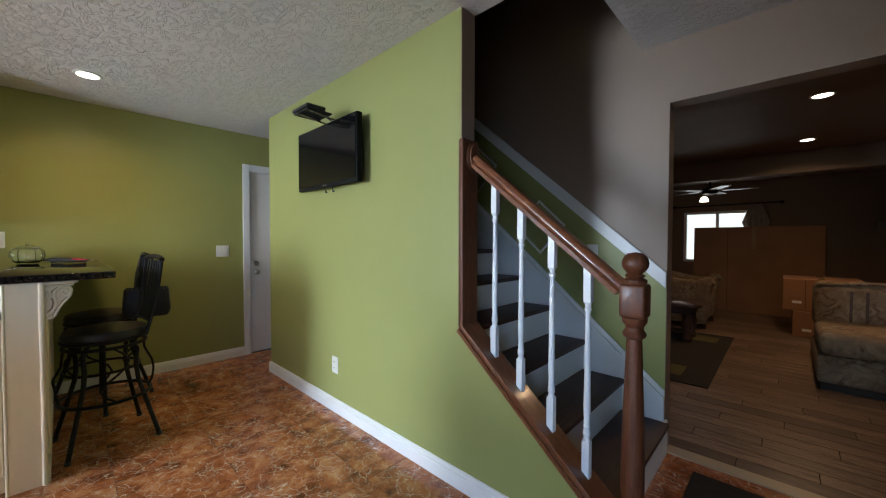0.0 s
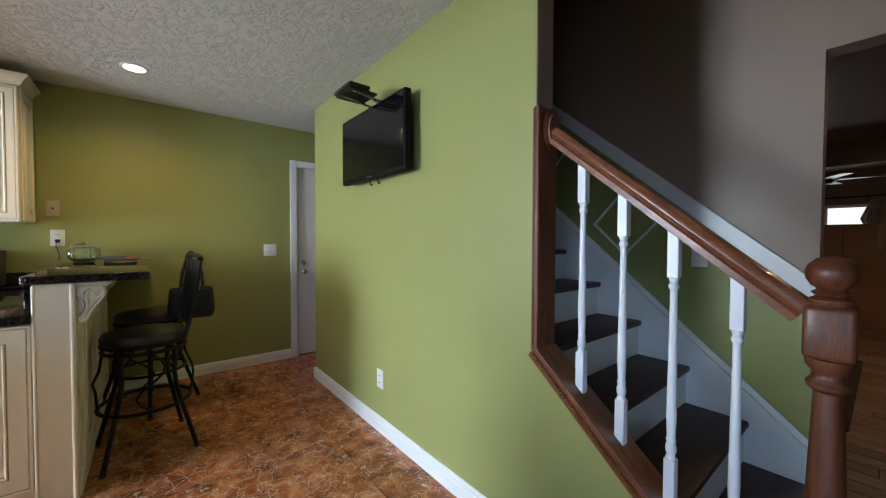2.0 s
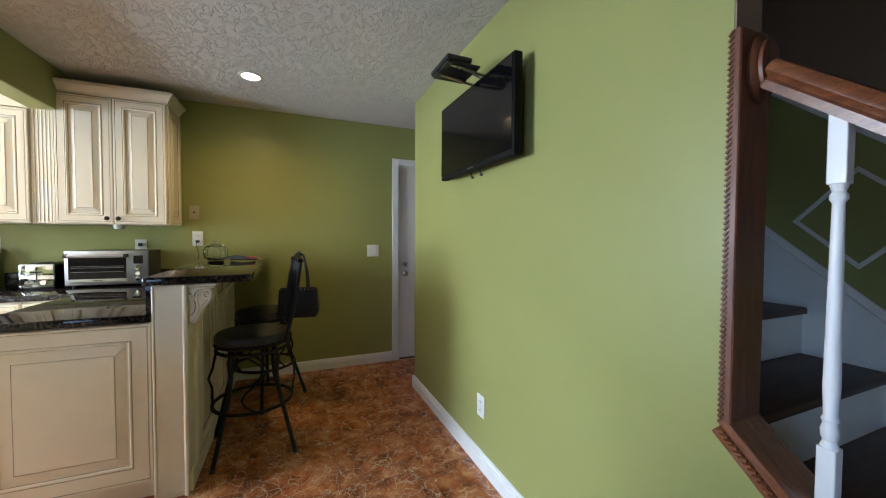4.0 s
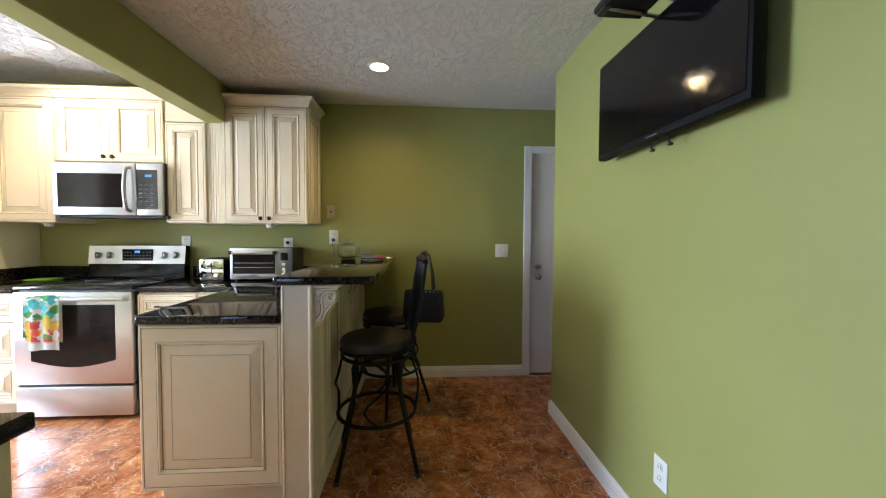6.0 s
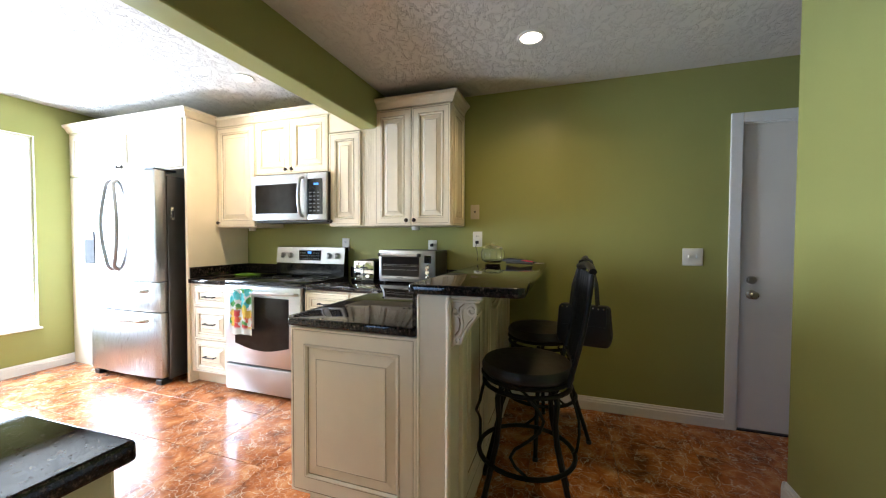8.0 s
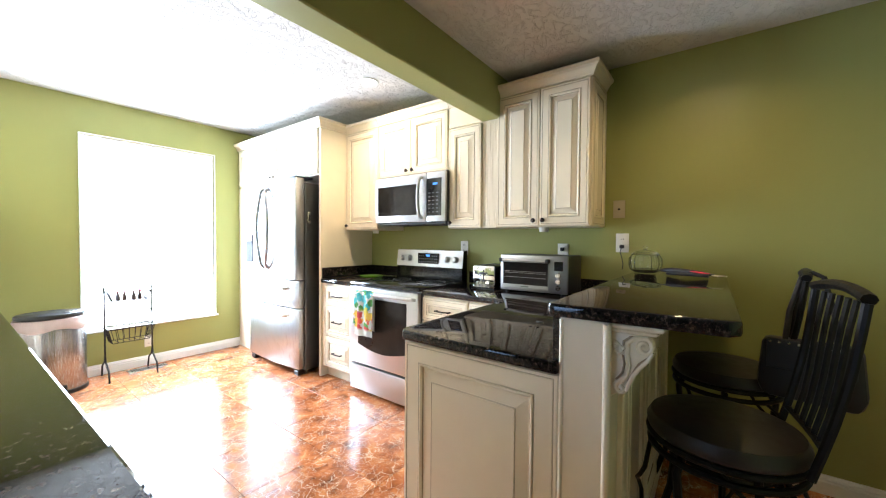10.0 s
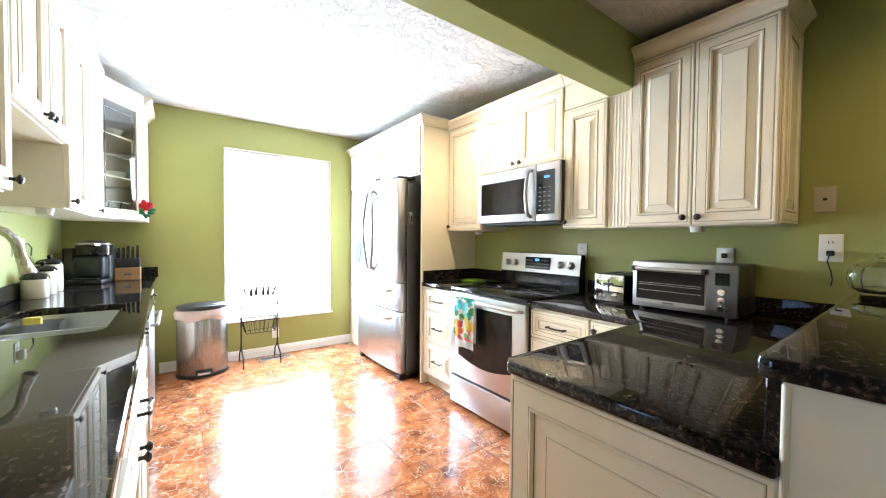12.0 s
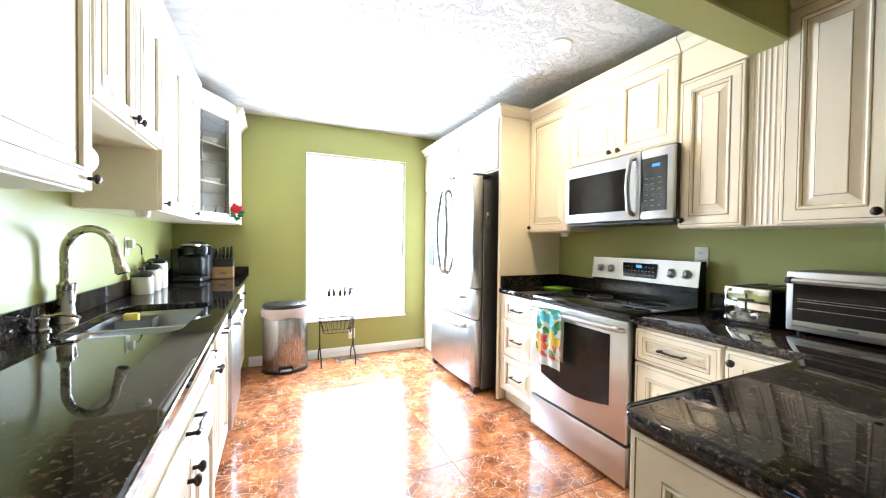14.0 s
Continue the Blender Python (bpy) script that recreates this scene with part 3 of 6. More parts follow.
for za, zb, yy in ((WZ0, WZ1, -0.023),):
    bm = bx(WX0, WX0 + SF, yy - 0.03, yy, za, zb)
    bx(WX1 - SF, WX1, yy - 0.03, yy, za, zb, bm=bm)
    bx(WX0 + SF, WX1 - SF, yy - 0.03, yy, za, za + SF, bm=bm)
    bx(WX0 + SF, WX1 - SF, yy - 0.03, yy, zb - SF, zb, bm=bm)
    sash = part("sash", bm, WHITE, win)
    p = part("pane", bx(WX0 + SF, WX1 - SF, yy - 0.017, yy - 0.013, za + SF, zb - SF), PANE, sash)
    p.visible_shadow = False
tagged(setting("backdrop_garden", bx(-5.2, -0.8, YF - 2.4, YF - 2.35, -0.4, 4.0), OUTSIDE, "glaring overcast daylight outdoors"), category="backdrop")

# glazed patio door behind the walk
pd = thing("door_2", "white framed glazed patio door letting daylight in", "door", pose(0, YS, 0), kind="structure")
for a in ((-0.18, -0.12, 0, 2.06), (1.12, 1.18, 0, 2.06), (0.47, 0.53, 0.06, 2.0), (-0.12, 1.12, 0, 0.06), (-0.12, 1.12, 2.0, 2.06)):
    part("frame", bx(a[0], a[1], -0.09, -0.03, a[2], a[3], 0.003), WHITE, pd)
for a, b in ((-0.12, 0.47), (0.53, 1.12)):
    part("pane", bx(a, b, -0.062, -0.058, 0.06, 2.0), PANE, pd).visible_shadow = False
tagged(setting("backdrop_patio", bx(-1.0, 3.0, YS - 1.6, YS - 1.55, -0.3, 3.0), OUTSIDE_FAR, "bright outdoors beyond the patio door"), category="backdrop")

# living room window
win = thing("window_2", "sliding aluminium window with bright garden behind", "window", pose(0, 9.6, 0), kind="structure")
bm = bx(-1.70, -1.65, 0.02, 0.08, 0.82, 1.87)
bx(-0.60, -0.55, 0.02, 0.08, 0.82, 1.87, bm=bm)
bx(-1.65, -0.60, 0.02, 0.08, 0.82, 0.87, bm=bm)
bx(-1.65, -0.60, 0.02, 0.08, 1.82, 1.87, bm=bm)
bx(-1.15, -1.10, 0.02, 0.08, 0.87, 1.82, bm=bm)
part("frame", bm, WHITE, win)
for a, b in ((-1.65, -1.15), (-1.10, -0.60)):
    part("pane", bx(a, b, 0.045, 0.049, 0.87, 1.82), PANE, win).visible_shadow = False
tagged(setting("backdrop_living_garden", bx(-5, 3, 12.0, 12.05, -0.5, 4), OUTSIDE_FAR, "bright hazy garden outdoors"), category="backdrop")

# ---- stairs ----
N0X, RISE, RUN = -0.600, 0.199, 0.245
stairs = thing("staircase", "carpetless stairs with dark walnut treads and white risers", "stairs", pose(0, 0, 0), kind="structure")
for i in range(11):
    x, z = N0X - RUN * i, RISE * (i + 1)
    part("tread", bx(x - RUN - 0.02, x + 0.012, YT2 + 0.003 if i else YT2 - 0.02, YB - 0.022, z - 0.03, z, 0.008, 2), TREAD, stairs, smooth=True)
    part("riser", bx(x - 0.022, x - 0.006, YT2 + 0.003, YB - 0.022, z - RISE + (0.0 if i == 0 else 0.001), z - 0.031), WHITE, stairs)
SZ, SS = 0.310, 0.865
z2 = SZ + SS * (3.3 + OX0)
SK = [(OX0 - 0.002, 0.0), (OX0 - 0.002, SZ), (-3.3, z2), (-3.3, 0.0)]
part("skirt_board", prism(SK, YB - 0.022, YB - 0.004), WHITE, stairs)
part("skirt_cap", prism([(OX0 - 0.002, SZ), (OX0 - 0.002, SZ + 0.030), (-3.3, z2 + 0.030), (-3.3, z2)], YB - 0.030, YB - 0.004), WHITE, stairs)
part("skirt_bead", prism([(OX0 - 0.002, SZ + 0.031), (OX0 - 0.002, SZ + 0.068), (-3.3, z2 + 0.068), (-3.3, z2 + 0.031)], YB - 0.016, YB - 0.004), WHITE, stairs)
part("skirt_block", bx(OX0 - 0.03, OX0 + 0.012, YB - 0.03, YB + 0.02, 0, 0.20, 0.003), WHITE, stairs)
# sloping chair rail, corner beads and moulded diamonds on the stair wall
z1 = CZ0 + CS * (3.4 + OX0)
rail = [(OX0 - 0.002, CZ0), (OX0 - 0.002, CZ0 + 0.095), (-3.4, z1 + 0.095), (-3.4, z1)]
setting("chair_rail", prism(rail, YB - 0.018, YB - 0.003, bev=0.003), WHITE, "white sloping chair rail on the stair wall")
for cx, cz in ((-1.437, 1.366), (-2.02, 1.866)):
    d = thing("diamond_moulding", "thin white diamond shaped moulding on the stair wall", "moulding", pose(cx, YB - 0.003, cz, 0, 43, 0), group="stair wall mouldings")
    h = 0.142
    for a in ((-h, h, -h, -h + 0.016), (-h, h, h - 0.016, h), (-h, -h + 0.016, -h + 0.016, h - 0.016), (h - 0.016, h, -h + 0.016, h - 0.016)):
        part("strip", bx(a[0], a[1], -0.01, 0, a[2], a[3], 0.003), WHITE, d)
# curb board, rope trim, wall-end board
L = Vector((XN - XP, 0, zn - ZP)).length
ang = math.degrees(math.atan(SLOPE))
curb = thing("stair_curb", "cherry-stained curb board with rope moulding under the balusters", "stair trim", pose(XP, 0, ZP, 0, ang, 0), kind="structure")
part("board", bx(-0.01, L - 0.03, YT - 0.012, YT2 + 0.012, 0, 0.022, 0.004, 2), CHERRYX, curb)
part("edge_board", bx(0.0, L + 0.02, YT - 0.010, YT - 0.001, -0.032, -0.001, 0.003), CHERRYX, curb)
bm = bmesh.new()
for k in range(80):
    x = 0.004 + k * L / 80
    join(bm, rod((x, YT - 0.012, -0.016), (x + 0.012, YT - 0.012, -0.003), 0.0048, seg=6))
part("rope_moulding", bm, CHERRYX, curb, smooth=True)
endb = thing("wall_end_board", "cherry-stained board on the wall end with rope moulding", "stair trim", pose(XP, 0, ZP), kind="structure")
part("board", bx(0.0, 0.022, YT - 0.010, YT2 + 0.006, 0.01, 0.945, 0.003), CHERRY, endb)
bm = bmesh.new()
for k in range(72):
    z = 0.006 + k * 0.013
    join(bm, rod((-0.004, YT - 0.009, z), (0.006, YT - 0.009, z + 0.011), 0.0045, seg=6))
part("rope_moulding", bm, CHERRY, endb, smooth=True)
# balustrade: handrail, rosette, balusters, newel
YC = YT + 0.062
bal = thing("balustrade", "cherry handrail with white turned balusters and newel post", "balustrade", pose(0, YC, 0))
RZ0 = 1.665
rs = (1.085 - RZ0) / (XN - 0.045 - (XP + 0.045))
RX0, RX1 = XP + 0.045, XN - 0.045
ra = -math.degrees(math.atan(rs))
RL = math.hypot(RX1 - RX0, 1.085 - RZ0)
prof = [(-0.024, -0.030), (0.024, -0.030), (0.026, -0.012), (0.020, -0.006), (0.031, 0.006), (0.031, 0.018), (0.022, 0.030), (0.0, 0.034), (-0.022, 0.030), (-0.031, 0.018), (-0.031, 0.006), (-0.020, -0.006), (-0.026, -0.012)]
bm = prism(prof, 0.0, RL, 'x')
bmesh.ops.transform(bm, matrix=pose(RX0, 0, RZ0, 0, ra, 0), verts=bm.verts[:])
part("handrail", bm, CHERRYX, bal, smooth=True)
bm = lathe([(0.062, 0), (0.062, 0.008), (0.054, 0.016), (0.046, 0.018), (0.046, 0.026), (0.0, 0.027)], 24)
bmesh.ops.transform(bm, matrix=pose(XP + 0.02, 0, RZ0 + 0.02) @ Matrix.Diagonal((1, 0.8, 1.35, 1)) @ pose(0, 0, 0, 0, 90, 0), verts=bm.verts[:])
part("rosette", bm, CHERRY, bal, smooth=True)
for x in (-1.136, -0.990, -0.839, -0.685):
    zb = ZP - SLOPE * (x - XP) + 0.01
    zt = RZ0 + rs * (x - RX0) - 0.028
    h = zt - zb
    q = 0.0155
    bm = bx(x - q, x + q, -q, q, zb - 0.012, zb + 0.155, 0.002)
    join(bm, lathe([(q * 0.98, 0.155), (0.011, 0.168), (0.0145, 0.176), (0.0155, 0.190), (0.0115, 0.204), (0.0145, 0.212), (0.0115, 0.220), (0.0140, 0.28), (0.0100, h - 0.19), (0.0100, h - 0.18), (0.0145, h - 0.174), (0.0145, h - 0.166), (0.0105, h - 0.158), (q * 0.98, h - 0.143)], 16, at=(x, 0, zb)))
    bx(x - q, x + q, -q, q, zb + h - 0.143, zb + h + 0.012, 0.002, bm=bm)
    part("baluster", bm, BALUSTER, bal, "white turned baluster", True)
q = 0.044
bm = bx(XN - 0.048, XN + 0.048, -0.048, 0.048, 0.0, 0.17, 0.004)
join(bm, lathe([(0.046, 0.17), (0.036, 0.185), (0.046, 0.205), (0.046, 0.222), (0.034, 0.240), (0.043, 0.262), (0.043, 0.276), (0.036, 0.29), (0.041, 0.34), (0.040, 0.45), (0.035, 0.65), (0.027, 0.88), (0.026, 0.905), (0.038, 0.915), (0.040, 0.926), (0.030, 0.940), (0.030, 0.952), (0.041, 0.966), (0.043, 0.984)], 24, at=(XN, 0, 0)))
bx(XN - q, XN + q, -q, q, 0.984, 1.108, 0.012, 3, bm=bm)
join(bm, lathe([(0.036, 1.106), (0.040, 1.116), (0.040, 1.122), (0.026, 1.130), (0.035, 1.138), (0.024, 1.146), (0.034, 1.154), (0.043, 1.168), (0.0455, 1.184), (0.041, 1.202), (0.026, 1.218), (0.0, 1.223)], 24, at=(XN, 0, 0)))
part("newel_post", bm, CHERRY, bal, "turned cherry newel post with ball top", True)


# ---- kitchen cabinets ----
def crown(parent, w, y, z, h=0.075, left=True, right=True, depth=None, name="crown_moulding"):
    """Crown moulding along a front of width w, returning along the open ends."""
    prof = [(0.0, 0.0), (0.012, 0.004), (0.016, 0.018), (0.034, 0.045), (0.050, 0.056), (0.052, h), (0.0, h)]
    bm = bmesh.new()
    path = []
    d = depth or 0.30
    for o, zz in prof:
        row = []
        if left:
            row.append((-o, y + d, z + zz))
        row.append((-o if left else 0, y - o, z + zz))
        row.append((w + o if right else w, y - o, z + zz))
        if right:
            row.append((w + o, y + d, z + zz))
        path.append([bm.verts.new(p) for p in row])
    for a, b in zip(path, path[1:]):
        for k in range(len(a) - 1):
            f = bm.faces.new((a[k], a[k + 1], b[k + 1], b[k]))
    for e in (0, -1):
        bm.faces.new([r[e] for r in path])
    part(name, bm, CREAM, parent)


def upper(name, label, m, w, h, d, doors, top=True, crown_ends=(False, False), knobs=(), crown_h=0.075, side_panel=None):
    """A wall cabinet: carcass, doors side by side, crown. Front at local -d, z=0 the underside."""
    c = thing(name, label, "cabinet", m, group="wall cabinets")
    part("carcass", bx(0.001, w - 0.001, -d, -0.002, 0, h, 0.002), CREAM, c)
    gap, n = 0.004, doors
    dw = (w - gap * (n + 1)) / n
    for i in range(n):
        k = None
        if knobs:
            k = (0.03 if knobs[i] == 'l' else dw - 0.03, 0.035)
        leaf(c, gap + i * (dw + gap), 0.006, dw, h - 0.012, -d, knob_at=k)
    if top:
        crown(c, w, -d - 0.004, h, crown_h, *crown_ends, depth=d - 0.01)
    return c


def on_range(y, z):
    return pose(XW, y, z, 0, 0, 90)


ZU = 1.365
DU = 0.33
upper("wall_cabinet", "cream glazed single-door wall cabinet beside the fridge panel", on_range(-2.385, ZU), 0.455, 0.925, DU, 1, knobs='l')
upper("wall_cabinet", "short cream glazed two-door cabinet above the microwave", on_range(-1.925, 1.815), 0.775, 0.475, DU, 2, knobs='rl')
c = upper("wall_cabinet", "narrow cream glazed wall cabinet beside the ceiling beam", on_range(-1.145, ZU), 0.300, 0.765, DU, 1, top=False, knobs='l')
part("top_rail", bx(0.001, 0.30, -DU - 0.012, -DU + 0.02, 0.768, 0.925, 0.003), CREAM, c)
fil = part("fluted_filler", bx(0.303, 0.418, -DU - 0.004, -0.002, 0, 0.80), CREAM, c, "fluted cream filler strip")
for i in range(5):
    x = 0.321 + i * 0.0195
    part("flute", rod((x, -DU + 0.0005, 0.01), (x, -DU + 0.0005, 0.79), 0.0068, seg=10), CREAM, fil, smooth=True)
crown(c, 0.30, -DU - 0.004, 0.925, 0.072, False, False)
c = upper("wall_cabinet", "tall cream glazed two-door wall cabinet by the bar", on_range(-0.722, ZU), 0.632, 0.90, DU, 2, crown_ends=(True, True), knobs='rl')
d = part("side_panel", panel(DU - 0.01, 0.89, 0.008, raised(DU - 0.01, 0.89, 0.05, 0.010), 0, 0, 0), [CREAM, GLAZE], c)
d.matrix_basis = pose(0.633, -DU + 0.004, 0.005, 0, 0, 90)


def small_light(parent, x, y, z):
    part("puck_light", rod((x, y, z - 0.03), (x, y, z), 0.03, 0.035, 16), PLASTIC, parent, "white under-cabinet light")


small_light(c, 0.30, -0.22, 0)

# tall fridge surround
fs = thing("fridge_surround", "tall cream cabinet surround with doors over the fridge", "cabinet", on_range(-4.015, 0))
FW, FD = 1.63, 0.63
part("side_panel", bx(FW - 0.03, FW, -FD, -0.002, 0, 2.30, 0.003), CREAM, fs)
part("filler_panel", bx(0.0, 0.52, -FD, -0.002, 0, 1.86, 0.003), CREAM, fs)
part("upper_box", bx(0.0, FW - 0.031, -FD + 0.01, -0.002, 1.87, 2.30), CREAM, fs)
for i, (x, w) in enumerate(((0.02, 0.78), (0.805, 0.785))):
    leaf(fs, x, 1.885, w, 0.41, -FD + 0.01, knob_at=((w - 0.03, 0.035) if i == 0 else (0.03, 0.035)))
crown(fs, FW, -FD - 0.004, 2.30, 0.075, False, True, depth=FD - 0.35)


def base(name, label, m, w, fronts, d=0.61, h=0.872, box_h=None):
    """A base cabinet: toe kick, carcass, fronts as (x, z, w, h, kind)."""
    c = thing(name, label, "cabinet", m, group="base cabinets")
    part("carcass", bx(0.001, w - 0.001, -d, -0.002, 0.10, box_h or h, 0.002), CREAM, c)
    if box_h:
        part("front_rail", bx(0.001, w - 0.001, -d, -d + 0.02, box_h + 0.001, h), CREAM, c)
    part("toe_kick", bx(0.001, w - 0.001, -d + 0.06, -0.004, 0, 0.099), CREAM, c)
    for x, z, fw, fh, kind, *k in fronts:
        leaf(c, x, z, fw, fh, -d, "drawer_front" if kind == "drawer" else "door", bar=(kind == "drawer"), knob_at=(k[0] if k else None), stile=0.042 if kind == "drawer" else 0.062)
    return c


c = base("base_cabinet", "cream glazed three-drawer base cabinet beside the range", on_range(-2.385, 0), 0.45, [(0.06, 0.68, 0.385, 0.175, "drawer"), (0.06, 0.40, 0.385, 0.272, "drawer"), (0.06, 0.115, 0.385, 0.277, "drawer")])
base("base_cabinet", "cream glazed base cabinet with a drawer over a door", on_range(-1.165, 0), 0.395, [(0.005, 0.70, 0.385, 0.16, "drawer"), (0.005, 0.115, 0.385, 0.575, "door", (0.355, 0.53))])
base("base_cabinet", "cream glazed corner base cabinet", on_range(-0.765, 0), 0.90, [(0.005, 0.115, 0.27, 0.745, "door", (0.03, 0.70))])

# peninsula: end panel, post, bar back
PX = -2.89
pen = thing("peninsula", "cream glazed peninsula cabinet with raised bar wall and corbels", "cabinet", pose(0, 0, 0))
part("carcass", bx(-3.80, PX - 0.001, -0.475, 0.152, 0.10, 0.872, 0.002), CREAM, pen)
part("toe_kick", bx(-3.80, PX - 0.04, -0.42, 0.152, 0, 0.099), CREAM, pen)
p = part("end_panel", panel(0.625, 0.76, 0.02, raised(0.625, 0.76, 0.075, 0.022), 0, 0, 0), [CREAM, GLAZE], pen)
p.matrix_basis = pose(PX, -0.475, 0.108, 0, 0, 90)
part("bar_wall", bx(XW + 0.002, PX, 0.155, 0.285, 0, 1.045, 0.002), CREAM, pen)
part("post", bx(PX - 0.10, PX + 0.022, 0.153, 0.290, 0, 1.046, 0.004, 2), CREAM, pen)
part("corner_bead", rod((PX + 0.020, 0.284, 0.0), (PX + 0.020, 0.284, 1.04), 0.011, seg=12), CREAM, pen, smooth=True)
part("corner_bead", rod((PX + 0.020, 0.158, 0.0), (PX + 0.020, 0.158, 1.04), 0.007, seg=12), CREAM, pen, smooth=True)
for i in range(3):
    p = part("back_panel", panel(0.43, 0.90, 0.02, raised(0.43, 0.90, 0.07, 0.018), 0, 0, 0), [CREAM, GLAZE], pen)
    p.matrix_basis = pose(PX - 0.12 - 0.46 * i, 0.286, 0.10, 0, 0, 180)
part("bar_base", bx(XW + 0.02, PX, 0.287, 0.302, 0, 0.095, 0.003), CREAM, pen)
part("bar_top_rail", bx(XW + 0.02, PX - 0.002, 0.287, 0.300, 1.005, 1.045, 0.003), CREAM, pen)


def corbel(parent, x):
    """A bold S-scroll bracket under the bar top, facing +y."""
    fy, fz = 0.66, 0.74

    def prof(rows):
        return [(0.287 + fy * (y - 0.287), 1.046 + fz * (z - 1.046)) for y, z in rows]

    def side(rows, sx):
        return [(sx, y, z) for y, z in prof(rows)]
    c = part("corbel", bx(x - 0.052, x + 0.052, 0.287, 0.418, 1.034, 1.046, 0.004), CREAM, parent, "carved scroll corbel")
    part("cap", bx(x - 0.044, x + 0.044, 0.287, 0.404, 1.021, 1.033, 0.005), CREAM, c)
    rows = [(0.287, 1.011), (0.436, 1.011)] + arc(0.418, 0.975, 0.038, 60, -55, 7) + [(0.412, 0.915), (0.376, 0.870), (0.352, 0.835)] + arc(0.332, 0.806, 0.026, 35, -120, 6) + [(0.300, 0.770), (0.287, 0.755)]
    part("scroll", prism(prof(rows), x - 0.036, x + 0.036, 'x', bev=0.003), CREAM, c, smooth=True)
    for s in (-1, 1):
        sx = x + s * 0.038
        pts = [(0.414 + (0.034 - 0.0035 * a) * math.cos(1.2 - a), 0.972 + (0.034 - 0.0035 * a) * math.sin(1.2 - a)) for a in [k * 0.55 for k in range(14)]][::-1]
        pts += [(0.380, 0.998), (0.355, 0.978), (0.352, 0.935), (0.360, 0.895), (0.352, 0.858), (0.330, 0.832)]
        pts += [(0.330 + (0.024 - 0.003 * a) * math.cos(1.5 + a), 0.806 + (0.024 - 0.003 * a) * math.sin(1.5 + a)) for a in [k * 0.6 for k in range(11)]]
        part("volute", tube(side(pts, sx), 0.007, 8), CREAM, c, smooth=True)
        groove = [(y - 0.016, z + 0.002) for y, z in pts[13:21]]
        part("glaze_line", tube(side(groove, sx - s * 0.0012), 0.003, 6), GLAZE, c, "brown glazed groove")
        part("outer_rib", tube(side([(0.446, 0.955), (0.430, 0.925), (0.400, 0.893), (0.378, 0.862), (0.362, 0.828), (0.352, 0.800)], sx), 0.006, 8), CREAM, c, smooth=True)
        part("glaze_line", tube(side([(0.425, 0.930), (0.396, 0.905), (0.375, 0.868), (0.358, 0.835)], sx - s * 0.001), 0.003, 6), GLAZE, c, "brown glazed groove")
        bm = bmesh.new()
        for k in range(6):
            a = radians(150 + k * 38)
            join(bm, tube([(sx - s * 0.003, 0.312, 0.985), (sx + s * 0.005, 0.312 + 0.012 * math.cos(a), 0.985 + 0.016 * math.sin(a)), (sx - s * 0.002, 0.312 + 0.021 * math.cos(a), 0.985 + 0.031 * math.sin(a))], 0.005, 6, radii=[0.003, 0.0065, 0.001]))
        part("acanthus_leaf", bm, CREAM, c, smooth=True)
    return c


corbel(pen, PX - 0.035)
corbel(pen, PX - 0.80)

# ---- worktops ----


def slab(poly, z0, z1, bev=0.008):
    return prism(poly, z0, z1, 'z', bev=bev)


tagged(part("worktop", slab([(XW + 0.002, -1.168), (-3.785, -1.168), (-3.785, -0.50), (-2.885, -0.50), (-2.85, -0.47), (-2.85, 0.152), (XW + 0.002, 0.152)], 0.874, 0.912), GRANITE, None, "polished black-brown granite worktop of the peninsula", True), category="worktop")
tagged(part("worktop", slab([(XW + 0.002, -2.384), (-3.785, -2.384), (-3.785, -1.938), (XW + 0.002, -1.938)], 0.874, 0.912), GRANITE, None, "polished black granite worktop beside the range", True), category="worktop")
tagged(part("bar_counter", slab([(XW + 0.002, 0.118), (-2.855, 0.118), (-2.845, 0.135), (-2.868, 0.550), (-2.893, 0.572), (XW + 0.002, 0.572)], 1.048, 1.087), GRANITE, None, "polished black granite raised bar top", True), category="bar top")
tagged(part("backsplash", bx(XW + 0.002, XW + 0.02, -2.384, -1.95, 0.913, 1.01, 0.003), GRANITE, None, "black granite backsplash strip"), category="backsplash")
tagged(part("backsplash", bx(XW + 0.021, -3.80, -2.384, -2.366, 0.913, 1.01, 0.003), GRANITE, None, "black granite backsplash strip on the fridge panel"), category="backsplash")
tagged(part("backsplash", bx(XW + 0.002, XW + 0.02, -1.155, 0.128, 0.913, 1.01, 0.003), GRANITE, None, "black granite backsplash strip"), category="backsplash")
tagged(part("backsplash", bx(XW + 0.022, -2.87, 0.130, 0.152, 0.913, 1.047, 0.002), GRANITE, None, "black granite riser under the bar top"), category="backsplash")
# sink side, with the bowl cut out
SY0, SY1, SX0, SX1 = -2.42, -1.66, -1.80, -1.40
hole = arc(SX0 + 0.07, SY1 - 0.07, 0.07, 90, 180, 6) + arc(SX0 + 0.07, SY0 + 0.07, 0.07, 180, 270, 6) + arc(SX1 - 0.10, SY0 + 0.10, 0.10, 270, 360, 6) + arc(SX1 - 0.10, SY1 - 0.10, 0.10, 0, 90, 6)


def holed(outer, inner, z0, z1):
    bm = bmesh.new()
    edges = []
    for ring in (outer, inner):
        vs = [bm.verts.new((x, y, z1)) for x, y in ring]
        edges += [bm.edges.new((vs[i], vs[(i + 1) % len(vs)])) for i in range(len(vs))]
    bmesh.ops.triangle_fill(bm, use_beauty=True, edges=edges)
    r = bmesh.ops.extrude_face_region(bm, geom=bm.faces[:])
    for v in r["geom"]:
        if isinstance(v, bmesh.types.BMVert):
            v.co.z = z0
    return bm


